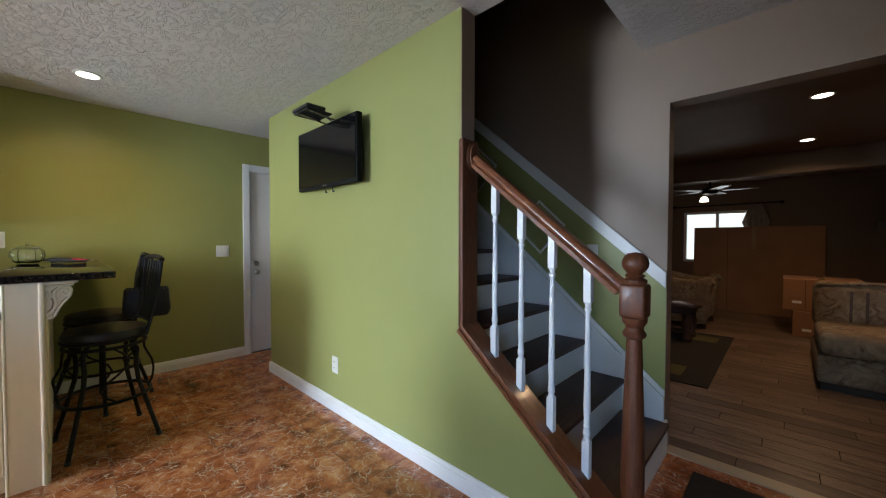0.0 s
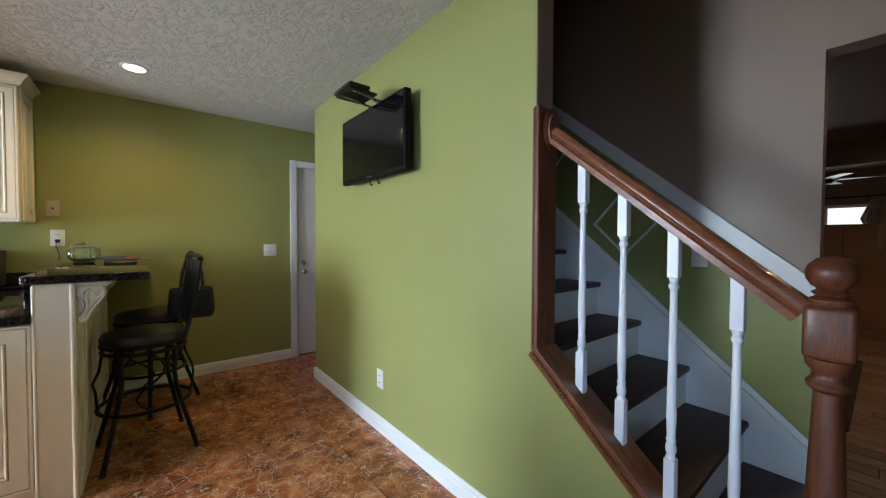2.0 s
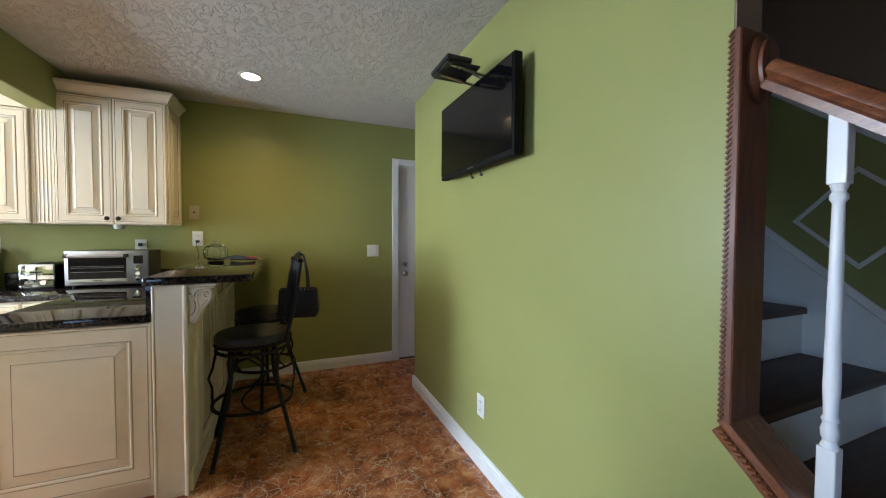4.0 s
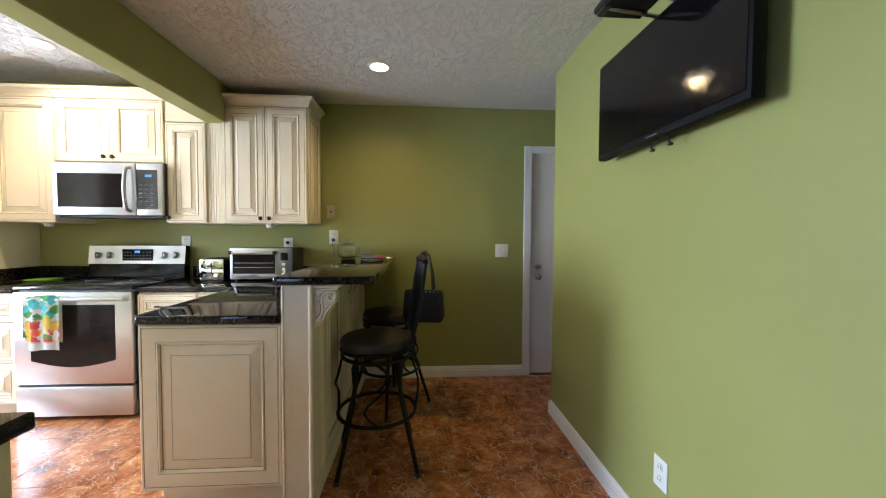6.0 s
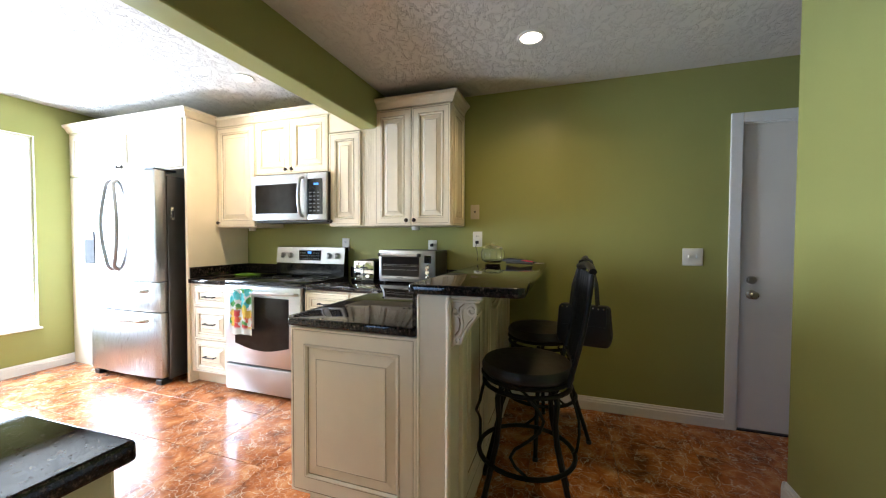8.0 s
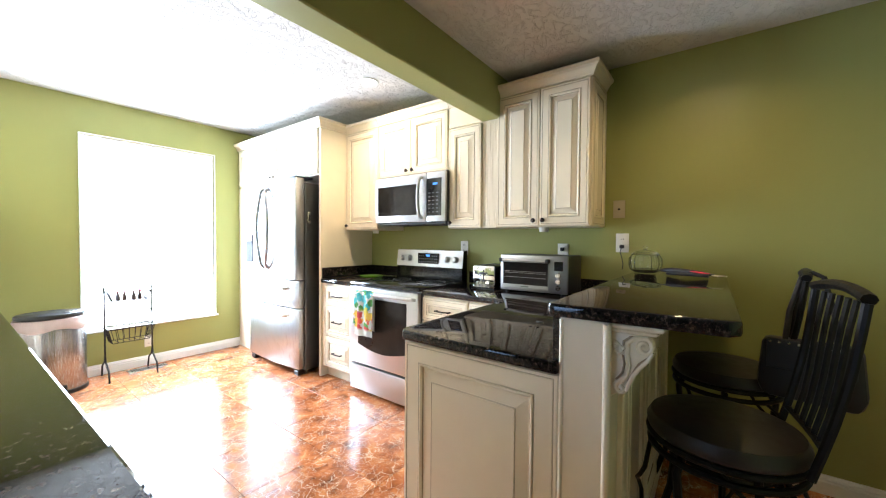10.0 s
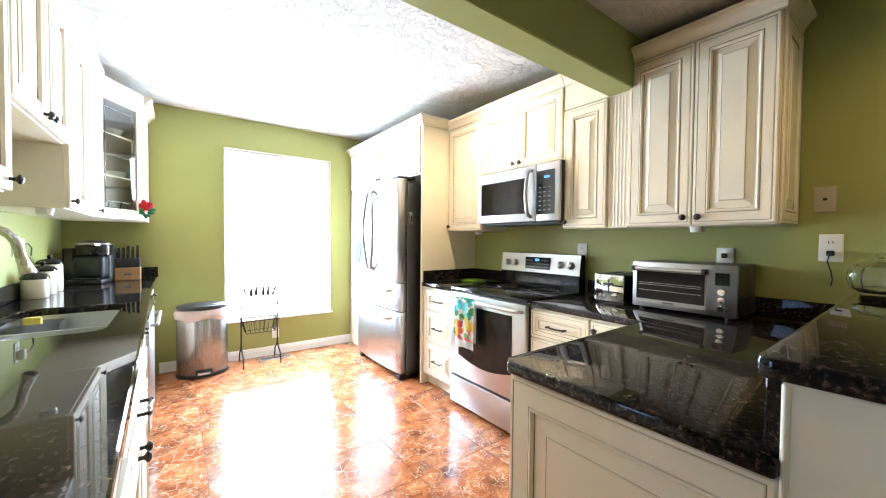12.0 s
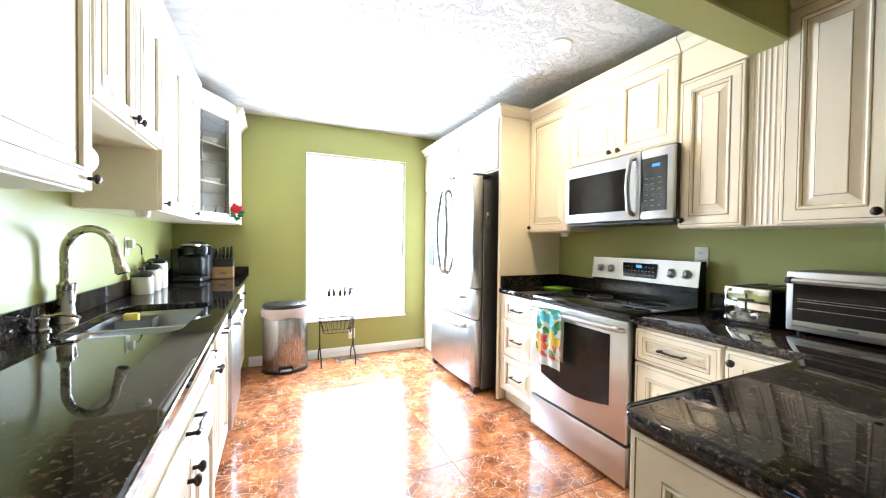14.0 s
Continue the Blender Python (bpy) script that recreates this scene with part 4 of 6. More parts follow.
wt = tagged(part("worktop", holed([(-1.964, 0.0), (-1.888, -3.20), (-1.888, YF + 0.002), (XS - 0.002, YF + 0.002), (XS - 0.002, 0.0)], hole, 0.874, 0.912), GRANITE, None, "long polished black granite worktop with the sink cut-out"), category="worktop")
bv = wt.modifiers.new("edge", 'BEVEL')
bv.width, bv.segments, bv.limit_method, bv.angle_limit = 0.007, 2, 'ANGLE', radians(50)
tagged(part("backsplash", bx(XS - 0.02, XS - 0.002, YF + 0.022, -0.70, 0.913, 1.01, 0.003), GRANITE, None, "black granite backsplash strip behind the sink"), category="backsplash")
tagged(part("backsplash", bx(-1.90, XS - 0.021, YF + 0.002, YF + 0.02, 0.913, 1.01, 0.003), GRANITE, None, "black granite backsplash strip on the window wall"), category="backsplash")

sink = thing("sink", "undermount stainless steel double-bowl sink", "sink", pose(0, 0, 0.874))


def bowl(x0, x1, y0, y1, dz):
    bm = bmesh.new()
    r = 0.06

    def ring(g, z):
        return [(x, y, z) for x, y in arc(x0 + r + g, y1 - r - g, r, 90, 180, 5) + arc(x0 + r + g, y0 + r + g, r, 180, 270, 5) + arc(x1 - r - g, y0 + r + g, r, 270, 360, 5) + arc(x1 - r - g, y1 - r - g, r, 0, 90, 5)]
    loops = [[bm.verts.new(p) for p in ring(g, z)] for g, z in ((-0.012, 0.0), (0.0, 0.0), (0.004, -0.02), (0.012, -dz + 0.03), (0.04, -dz))]
    for a, b in zip(loops, loops[1:]):
        for k in range(len(a)):
            bm.faces.new((a[k], a[(k + 1) % len(a)], b[(k + 1) % len(a)], b[k]))
    bm.faces.new(loops[-1])
    return bm


ym = SY1 - 0.30
part("bowl", bowl(SX0 - 0.008, SX1 + 0.008, ym + 0.012, SY1 + 0.008, 0.19), SINKM, sink, smooth=True)
part("bowl", bowl(SX0 - 0.008, SX1 + 0.008, SY0 - 0.008, ym - 0.012, 0.21), SINKM, sink, smooth=True)
part("divider", bx(SX0 - 0.004, SX1 + 0.004, ym - 0.014, ym + 0.014, -0.06, -0.028, 0.006, 2), SINKM, sink, smooth=True)
for yy in (ym + 0.15, (SY0 + ym) / 2):
    part("drain", rod((-1.60, yy, -0.213 if yy < ym else -0.192), (-1.60, yy, -0.205 if yy < ym else -0.186), 0.04, seg=18), CHROME, sink)

# ---- sink side cabinets ----


def on_sink(y, z):
    return pose(XS, y, z, 0, 0, -90)


DB = 0.625
base("base_cabinet", "cream glazed base cabinet with a drawer over a door", on_sink(-0.025, 0), 0.62, [(0.03, 0.70, 0.56, 0.16, "drawer"), (0.03, 0.115, 0.56, 0.575, "door", (0.53, 0.53))], d=DB + 0.045)
base("base_cabinet", "cream glazed base cabinet with a drawer over two doors", on_sink(-0.65, 0), 0.86, [(0.005, 0.70, 0.85, 0.16, "drawer"), (0.005, 0.115, 0.42, 0.575, "door", (0.39, 0.53)), (0.43, 0.115, 0.42, 0.575, "door", (0.03, 0.53))], d=DB + 0.025)
base("base_cabinet", "cream glazed sink base cabinet with two doors", on_sink(-1.515, 0), 0.93, [(0.005, 0.70, 0.455, 0.16, "drawer"), (0.465, 0.70, 0.455, 0.16, "drawer"), (0.005, 0.115, 0.455, 0.575, "door", (0.43, 0.53)), (0.465, 0.115, 0.455, 0.575, "door", (0.03, 0.53))], d=0.595, box_h=0.64)
dw = thing("dishwasher", "stainless steel dishwasher under the granite worktop", "dishwasher", on_sink(-2.45, 0))
part("body", bx(0.003, 0.597, -0.60, -0.01, 0.10, 0.868), STEELD, dw)
part("door", bx(0.003, 0.597, -0.635, -0.601, 0.11, 0.79, 0.006, 2), STEEL, dw, smooth=True)
part("control_strip", bx(0.003, 0.597, -0.630, -0.601, 0.795, 0.868, 0.004), BLACKG, dw)
part("handle", tube([(0.06, -0.636, 0.75), (0.06, -0.67, 0.75), (0.54, -0.67, 0.75), (0.54, -0.636, 0.75)], 0.010, 8), STEEL, dw, smooth=True)
part("toe_kick", bx(0.003, 0.597, -0.55, -0.01, 0, 0.098), BLACKP, dw)
base("base_cabinet", "cream glazed base cabinet at the window wall", on_sink(-3.055, 0), 0.94, [(0.005, 0.70, 0.46, 0.16, "drawer"), (0.475, 0.70, 0.44, 0.16, "drawer"), (0.005, 0.115, 0.46, 0.575, "door", (0.43, 0.53)), (0.475, 0.115, 0.44, 0.575, "door", (0.03, 0.53))], d=0.575)
ZL = 1.42
upper("wall_cabinet", "cream glazed single-door wall cabinet above the worktop", on_sink(-0.80, ZL), 0.635, 0.905, DU, 1, crown_ends=(True, False), knobs='r')
upper("wall_cabinet", "short cream glazed two-door wall cabinet above the sink", on_sink(-1.44, 1.724), 0.76, 0.601, DU, 2, knobs='rl')
upper("wall_cabinet", "cream glazed two-door wall cabinet beside the glass cabinet", on_sink(-2.205, ZL), 0.85, 0.905, DU, 2, knobs='lr')
# diagonal glass-door corner cabinet
A, Bq = Vector((-1.60, -3.06)), Vector((-1.838, -3.43))
gc = thing("glass_cabinet", "white corner wall cabinet with a glazed door and dishes inside", "cabinet", pose(0, 0, ZL))
poly = [(XS - 0.003, -3.059), (A.x, A.y), (Bq.x, Bq.y), (Bq.x, YF + 0.003), (XS - 0.003, YF + 0.003)]
for za, zb in ((0.0, 0.02), (0.30, 0.312), (0.60, 0.612), (0.885, 0.905)):
    part("shelf", prism(poly if za in (0.0, 0.885) else [(XS - 0.02, -3.08), (A.x + 0.02, A.y - 0.04), (Bq.x + 0.03, Bq.y - 0.02), (Bq.x + 0.02, YF + 0.02), (XS - 0.02, YF + 0.02)], za, zb, 'z'), CREAM, gc)
part("side", prism([(Bq.x, Bq.y), (Bq.x, YF + 0.003), (Bq.x + 0.016, YF + 0.003), (Bq.x + 0.016, Bq.y - 0.01)], 0.021, 0.884, 'z'), CREAM, gc)
part("side", bx(XS - 0.32, XS - 0.003, -3.075, -3.06, 0.021, 0.884), CREAM, gc)
part("back", bx(XS - 0.016, XS - 0.003, YF + 0.003, -3.076, 0.021, 0.884), CREAM, gc)
part("back", bx(Bq.x + 0.017, XS - 0.017, YF + 0.003, YF + 0.016, 0.021, 0.884), CREAM, gc)
dirv = (Bq - A)
gw = dirv.length
gm = pose(A.x, A.y, 0, 0, 0, math.degrees(math.atan2(dirv.y, dirv.x)) + 180) @ pose(-gw, 0, 0)
fr = bmesh.new()
s = 0.07
for a in ((0.004, s, 0.004, 0.90), (gw - s, gw - 0.004, 0.004, 0.90), (s, gw - s, 0.004, s), (s, gw - s, 0.90 - s, 0.90)):
    bx(a[0], a[1], -0.022, -0.001, a[2], a[3], 0.003, bm=fr)
gd = part("glass_door", fr, CREAM, gc)
gd.matrix_basis = gm
part("pane", bx(s - 0.004, gw - s + 0.004, -0.014, -0.010, s - 0.004, 0.904 - s), GLASS, gd, "clear glass pane")
for a in (0.10, gw - 0.10):
    part("lead_line", bx(a - 0.0018, a + 0.0018, -0.017, -0.0145, s, 0.90 - s), STEELD, gd)
for a in (s + 0.05, 0.85 - s, 0.45):
    part("lead_line", bx(s, gw - s, -0.0175, -0.0147, a - 0.0018, a + 0.0018), STEELD, gd)
knob(gd, gw - 0.03, -0.022, 0.045)
p = part("crown_moulding", prism([(0.0, 0.0), (-0.012, 0.004), (-0.016, 0.018), (-0.034, 0.045), (-0.050, 0.056), (-0.052, 0.075), (0.0, 0.075)], 0.0, gw + 0.025, 'x'), CREAM, gc)
p.matrix_basis = gm @ pose(0, 0, 0.905)
p = part("crown_moulding", prism([(0.0, 0.0), (-0.012, 0.004), (-0.016, 0.018), (-0.034, 0.045), (-0.050, 0.056), (-0.052, 0.075), (0.0, 0.075)], 0.0, 0.58, 'x'), CREAM, gc)
p.matrix_basis = pose(Bq.x, YF + 0.003, 0.905, 0, 0, -90) @ pose(-0.58, 0, 0)


# ---- appliances ----
fridge = thing("fridge", "stainless steel french-door fridge with two lower drawers", "fridge", on_range(-3.47, 0))
W = 0.945
part("body", bx(0.0, W, -0.70, -0.06, 0.04, 1.80, 0.006, 2), STEELD, fridge, "dark grey side panels")


def bowed(x0, x1, z0, z1, y_back=-0.705, y_edge=-0.795, bow=0.028):
    n = 10
    front = [(x0 + (x1 - x0) * i / n, y_edge - bow * (1 - ((x0 + (x1 - x0) * i / n - W / 2) / (W / 2)) ** 2)) for i in range(n + 1)]
    return prism([(x1, y_back), (x0, y_back)] + front, z0, z1, 'z', bev=0.006)


dl = part("door", bowed(0.003, W / 2 - 0.003, 0.895, 1.835), STEEL, fridge, smooth=True)
dr = part("door", bowed(W / 2 + 0.003, W - 0.003, 0.895, 1.835), STEEL, fridge, smooth=True)
d1 = part("drawer", bowed(0.003, W - 0.003, 0.632, 0.885, y_edge=-0.765), STEEL, fridge, smooth=True)
d2 = part("drawer", bowed(0.003, W - 0.003, 0.065, 0.622, y_edge=-0.765), STEEL, fridge, smooth=True)
for d, x, s in ((dl, W / 2 - 0.035, -1), (dr, W / 2 + 0.035, 1)):
    pts = [(x + s * 0.004, -0.818, 0.985), (x + s * 0.006, -0.850, 1.01)] + [(x + s * (0.008 + 0.062 * math.sin(math.pi * k / 12)), -0.858 - 0.012 * math.sin(math.pi * k / 12), 1.03 + 0.0575 * k) for k in range(13)] + [(x + s * 0.006, -0.850, 1.74), (x + s * 0.004, -0.818, 1.76)]
    part("handle", tube(pts, 0.017, 10), STEEL, d, smooth=True)
for d, z in ((d1, 0.815), (d2, 0.565)):
    pts = [(0.10, -0.80, z)] + [(0.11 + 0.0725 * k, -0.845 - 0.028 * math.sin(math.pi * k / 10), z + 0.0 * k) for k in range(11)] + [(W - 0.10, -0.80, z)]
    part("handle", tube(pts, 0.016, 10), NICKEL, d, smooth=True)
part("dispenser", bx(0.035, 0.180, -0.818, -0.79, 1.03, 1.325, 0.004), TVBLACK, dl, "black water dispenser recess")
part("dispenser_panel", bx(0.050, 0.165, -0.821, -0.8185, 1.25, 1.315), SCREEN, dl)
part("hinge_cover", bx(0.02, 0.14, -0.79, -0.60, 1.80, 1.835, 0.006), BLACKP, fridge)
part("hinge_cover", bx(W - 0.14, W - 0.02, -0.79, -0.60, 1.836, 1.856, 0.006), BLACKP, fridge)
for x in (0.06, W - 0.06):
    part("foot", bx(x - 0.035, x + 0.035, -0.76, -0.66, 0, 0.045, 0.006), BLACKP, fridge)
tagged(part("magnet_clip", bx(-3.765, -3.735, -2.524, -2.505, 1.42, 1.53, 0.005, 2), NICKEL, None, "grey magnetic bottle opener stuck on the fridge side", True), category="fridge magnet")
tagged(part("magnet_clip", bx(-3.758, -3.742, -2.5245, -2.500, 1.44, 1.50, 0.003), BLACKP, None, "black clip on the fridge side"), category="fridge magnet")

rng = thing("range", "stainless steel electric range with black glass cooktop", "range", on_range(-1.93, 0))
RW = 0.757
part("body", bx(0.002, RW - 0.002, -0.62, -0.01, 0.03, 0.895), STEELD, rng)
part("cooktop", bx(0.0, RW, -0.655, -0.10, 0.897, 0.922, 0.006, 2), BLACKG, rng, "black glass cooktop", True)
for x, y, r in ((0.20, -0.50, 0.105), (0.56, -0.50, 0.085), (0.20, -0.24, 0.08), (0.56, -0.24, 0.105)):
    burner = bmesh.new()
    tube([(x + r * math.cos(a), y + r * math.sin(a), 0.9222) for a in [2 * math.pi * k / 40 for k in range(40)]], 0.0012, 4, True, burner)
    part("burner_ring", burner, STEELD, rng)
part("control_back", prism([(-0.10, 0.90), (-0.02, 0.90), (-0.02, 1.185), (-0.075, 1.185), (-0.095, 1.03)], 0.002, RW - 0.002, 'x', bev=0.004), BLACKG, rng)
pan = part("control_panel", prism([(-0.1000, 1.035), (-0.0955, 1.034), (-0.0760, 1.182), (-0.0805, 1.183)], 0.0, RW, 'x'), STEELH, rng)
tilt = math.degrees(math.atan2(0.0195, 0.148))
for x in (0.075, 0.165, 0.595, 0.685):
    bm = lathe([(0.030, 0), (0.030, 0.004), (0.023, 0.008), (0.021, 0.026), (0.018, 0.030), (0, 0.030)], 18)
    bx(-0.005, 0.005, -0.021, 0.021, 0.028, 0.036, 0.002, bm=bm)
    bmesh.ops.transform(bm, matrix=pose(x, -0.0925, 1.105, 90 - tilt, 0, 0), verts=bm.verts[:])
    part("knob", bm, STEELH, pan, "steel range knob", True)
part("display_panel", bx(0.265, 0.505, -0.098, -0.0855, 1.06, 1.155, 0.002), BLACKG, pan)
bm = bmesh.new()
for r in range(3):
    for k in range(9):
        if not (r == 2 and 3 <= k <= 5):
            bx(0.278 + k * 0.025, 0.290 + k * 0.025, -0.0984, -0.0978, 1.075 + r * 0.026, 1.081 + r * 0.026, bm=bm)
part("button_marks", bm, STEELD, pan)
part("clock_digits", bx(0.365, 0.405, -0.0988, -0.0979, 1.125, 1.143), DISPLAY, pan, "blue clock digits")
od = part("oven_door", bx(0.003, RW - 0.003, -0.662, -0.622, 0.255, 0.885, 0.006, 2), STEELH, rng, smooth=True)
gl = [(0.11, 0.80), (0.11, 0.42)] + [(0.11 + 0.537 * k / 12, 0.42 - 0.045 * math.sin(math.pi * k / 12)) for k in range(1, 12)] + [(0.647, 0.42), (0.647, 0.80)]
part("oven_window", prism(gl, -0.666, -0.6625), GLASSY, od, "dark oven window")
part("handle", tube([(0.03, -0.66, 0.838), (0.03, -0.705, 0.845), (0.06, -0.715, 0.845), (RW - 0.06, -0.715, 0.845), (RW - 0.03, -0.705, 0.845), (RW - 0.03, -0.66, 0.838)], 0.013, 10), STEELH, od, smooth=True)
part("storage_drawer", bx(0.003, RW - 0.003, -0.662, -0.622, 0.035, 0.24, 0.006, 2), STEELH, rng, smooth=True)
# recessed black bar darkens the seam over the drawer as shade would
part("seam_shade", bx(0.01, RW - 0.01, -0.64, -0.60, 0.242, 0.253), BLACKP, rng)
for x in (0.05, RW - 0.05):
    part("foot", rod((x, -0.55, 0), (x, -0.55, 0.03), 0.02), BLACKP, rng)

# printed towel hanging on the oven handle
tw = thing("dish_towel", "white dish towel with bright fruit print on the oven handle", "towel", on_range(-1.93, 0))


def cloth(x0, x1, z0, z1, y, seedv):
    bm = bmesh.new()
    nx, nz = 14, 12
    g = [[bm.verts.new((x0 + (x1 - x0) * i / nx, y - 0.006 * math.sin((x0 + (x1 - x0) * i / nx) * 70 + seedv) - 0.012 * (0.86 - z0 - (z1 - z0) * j / nz), z0 + (z1 - z0) * j / nz - 0.004 * math.sin(i * 0.5 + seedv))) for i in range(nx + 1)] for j in range(nz + 1)]
    for j in range(nz):
        for i in range(nx):
            bm.faces.new((g[j][i], g[j][i + 1], g[j + 1][i + 1], g[j + 1][i]))
    bmesh.ops.solidify(bm, geom=bm.faces[:], thickness=0.003)
    return bm


part("front", cloth(0.145, 0.355, 0.515, 0.866, -0.731, 0.0), FRUIT, tw, "white cloth with teal, red and yellow fruit print", True)
part("back", cloth(0.155, 0.350, 0.56, 0.86, -0.697, 1.3), TOWEL, tw, smooth=True)
part("fold", cloth(0.147, 0.353, 0.852, 0.872, -0.716, 0.4), TEALP, tw, smooth=True)
part("side_tail", cloth(0.128, 0.175, 0.600, 0.845, -0.727, 0.8), FRUIT, tw, smooth=True)

mw = thing("microwave", "stainless steel over-the-range microwave with dark window", "microwave", on_range(-1.905, 1.414))
MW, MH = 0.775, 0.392
part("body", bx(0.0, MW, -0.375, -0.003, 0.0, MH + 0.006, 0.003), BLACKP, mw)
md = part("door", bx(0.0, 0.583, -0.402, -0.376, 0.004, MH, 0.008, 2), STEELH, mw, smooth=True)
part("window", bx(0.038, 0.490, -0.405, -0.4025, 0.062, 0.312, 0.001), GLASSY, md, "dark microwave window")
part("handle", tube([(0.545, -0.402, 0.035), (0.545, -0.432, 0.045)] + [(0.545, -0.445 - 0.016 * math.sin(math.pi * k / 8), 0.060 + 0.034 * k) for k in range(9)] + [(0.545, -0.432, 0.348), (0.545, -0.402, 0.358)], 0.0125, 10), STEELH, md, smooth=True)
cpn = part("control_side", bx(0.587, MW, -0.402, -0.376, 0.004, MH, 0.008, 2), STEELH, mw, smooth=True)
part("keypad", bx(0.592, MW - 0.036, -0.405, -0.4025, 0.050, 0.342, 0.001), BLACKG, cpn)
bm = bmesh.new()
for r in range(6):
    for k in range(3):
        bx(0.612 + k * 0.038, 0.632 + k * 0.038, -0.4056, -0.4051, 0.075 + r * 0.030, 0.082 + r * 0.030, bm=bm)
part("keys", bm, STEELD, cpn)
part("clock_digits", bx(0.655, 0.700, -0.4058, -0.4051, 0.290, 0.306), DISPLAY, cpn, "blue clock digits")
part("vent_grille", bx(0.02, MW - 0.02, -0.37, -0.05, -0.012, -0.001), BLACKP, mw)

to = thing("toaster_oven", "stainless toaster oven with glass door and knobs", "toaster oven", on_range(-0.70, 0.913))
part("body", bx(0.0, 0.475, -0.29, -0.02, 0.015, 0.262, 0.008, 2), STEELD, to, smooth=True)
part("face", bx(0.0, 0.475, -0.312, -0.291, 0.015, 0.262, 0.006, 2), STEELH, to, smooth=True)
dd = part("glass_door", bx(0.02, 0.355, -0.320, -0.313, 0.035, 0.235, 0.003), STEELH, to)
part("window", bx(0.026, 0.349, -0.3225, -0.3205, 0.060, 0.212, 0.001), GLASSY, dd, "dark glass window")
for z in (0.11, 0.14, 0.15):
    part("rack_line", rod((0.04, -0.3228, z), (0.335, -0.3228, z), 0.0012, seg=6), STEELH, dd)
part("handle", rod((0.015, -0.348, 0.226), (0.360, -0.348, 0.226), 0.010, seg=12), STEELH, dd, smooth=True)
for hx in (0.022, 0.353):
    part("handle_end", bx(hx - 0.012, hx + 0.012, -0.36, -0.32, 0.212, 0.240, 0.006, 2), BLACKP, dd, smooth=True)
part("lettering", bx(0.16, 0.215, -0.3232, -0.3205, 0.044, 0.052), STEELD, dd)
part("display", bx(0.388, 0.445, -0.3155, -0.3125, 0.165, 0.225, 0.001), BLACKG, to)
for z in (0.135, 0.095, 0.055):
    bm = lathe([(0.018, 0), (0.018, 0.014), (0.015, 0.018), (0, 0.018)], 16)
    bmesh.ops.transform(bm, matrix=pose(0.417, -0.312, z, 90, 0, 0), verts=bm.verts[:])
    part("knob", bm, CHROME, to, "chrome knob", True)
for x in (0.04, 0.435):
    for y in (-0.28, -0.05):
        part("foot", rod((x, y, 0), (x, y, 0.016), 0.014), BLACKP, to)

ts = thing("toaster", "chrome-fronted black two-slot toaster", "toaster", on_range(-0.945, 0.913))
part("shell", bx(0.012, 0.185, -0.285, -0.03, 0.012, 0.175, 0.018, 3), BLACKG, ts, smooth=True)
part("front_plate", bx(0.008, 0.189, -0.300, -0.286, 0.012, 0.172, 0.008, 2), CHROME, ts, "chrome front plate", True)
part("slot", bx(0.045, 0.075, -0.26, -0.06, 0.1755, 0.178), BLACKP, ts)
part("slot", bx(0.12, 0.15, -0.26, -0.06, 0.1755, 0.178), BLACKP, ts)
part("lever_slot", bx(0.094, 0.101, -0.3020, -0.3005, 0.06, 0.145), BLACKP, ts)
part("lever", bx(0.072, 0.124, -0.325, -0.302, 0.112, 0.124, 0.004), BLACKP, ts)
for x in (0.045, 0.07):
    part("button", rod((x, -0.306, 0.045), (x, -0.300, 0.045), 0.009), NICKEL, ts)
part("dial", rod((0.135, -0.312, 0.045), (0.135, -0.300, 0.045), 0.016), CHROME, ts)
part("foot", bx(0.02, 0.177, -0.28, -0.04, 0, 0.013), BLACKP, ts)


# ---- small fixtures on the walls ----
def plate(name, label, m, w, h, parts, mat=PLASTIC, group="wall plates"):
    t = thing(name, label, "wall plate", m, group=group)
    part("cover", bx(-w / 2, w / 2, -0.007, 0, -h / 2, h / 2, 0.003, 2), mat, t, smooth=True)
    for kind, x, z in parts:
        if kind == "toggle":
            part("toggle", bx(x - 0.005, x + 0.005, -0.018, -0.007, z - 0.006, z + 0.012, 0.002), mat, t)
        elif kind == "outlet":
            s = part("socket", rod((x, -0.0095, z), (x, -0.007, z), 0.0165, seg=18), mat, t)
            part("slot", bx(x - 0.008, x - 0.005, -0.0102, -0.0096, z - 0.005, z + 0.006), BLACKP, s)
            part("slot", bx(x + 0.005, x + 0.008, -0.0102, -0.0096, z - 0.005, z + 0.006), BLACKP, s)
        elif kind == "jack":
            part("jack", bx(x - 0.007, x + 0.007, -0.0085, -0.0072, z - 0.006, z + 0.006), BLACKP, t)
    return t


plate("light_switch", "white double toggle light switch on green wall", on_range(1.528, 1.148), 0.120, 0.118, [("toggle", -0.023, 0), ("toggle", 0.023, 0)])
plate("phone_jack", "ivory phone jack plate on green wall", on_range(0.007, 1.485), 0.072, 0.116, [("jack", 0, 0)], IVORY)
o = plate("wall_outlet", "white outlet with a plugged cord above the bar", on_range(0.03, 1.263), 0.078, 0.124, [("outlet", 0, 0.024), ("outlet", 0, -0.024)])
pl = part("plug", bx(-0.012, 0.014, -0.035, -0.010, -0.036, -0.012, 0.004), BLACKP, o)
part("cord", tube([(0.0, -0.034, -0.030), (-0.006, -0.040, -0.06), (0.004, -0.030, -0.10), (0.010, -0.022, -0.14), (0.006, -0.03, -0.172)], 0.003, 6), BLACKP, o, "thin black cord", True)
o = plate("wall_outlet", "white outlet with a black plug above the toaster oven", on_range(-0.36, 1.212), 0.078, 0.085, [("outlet", 0, 0)])
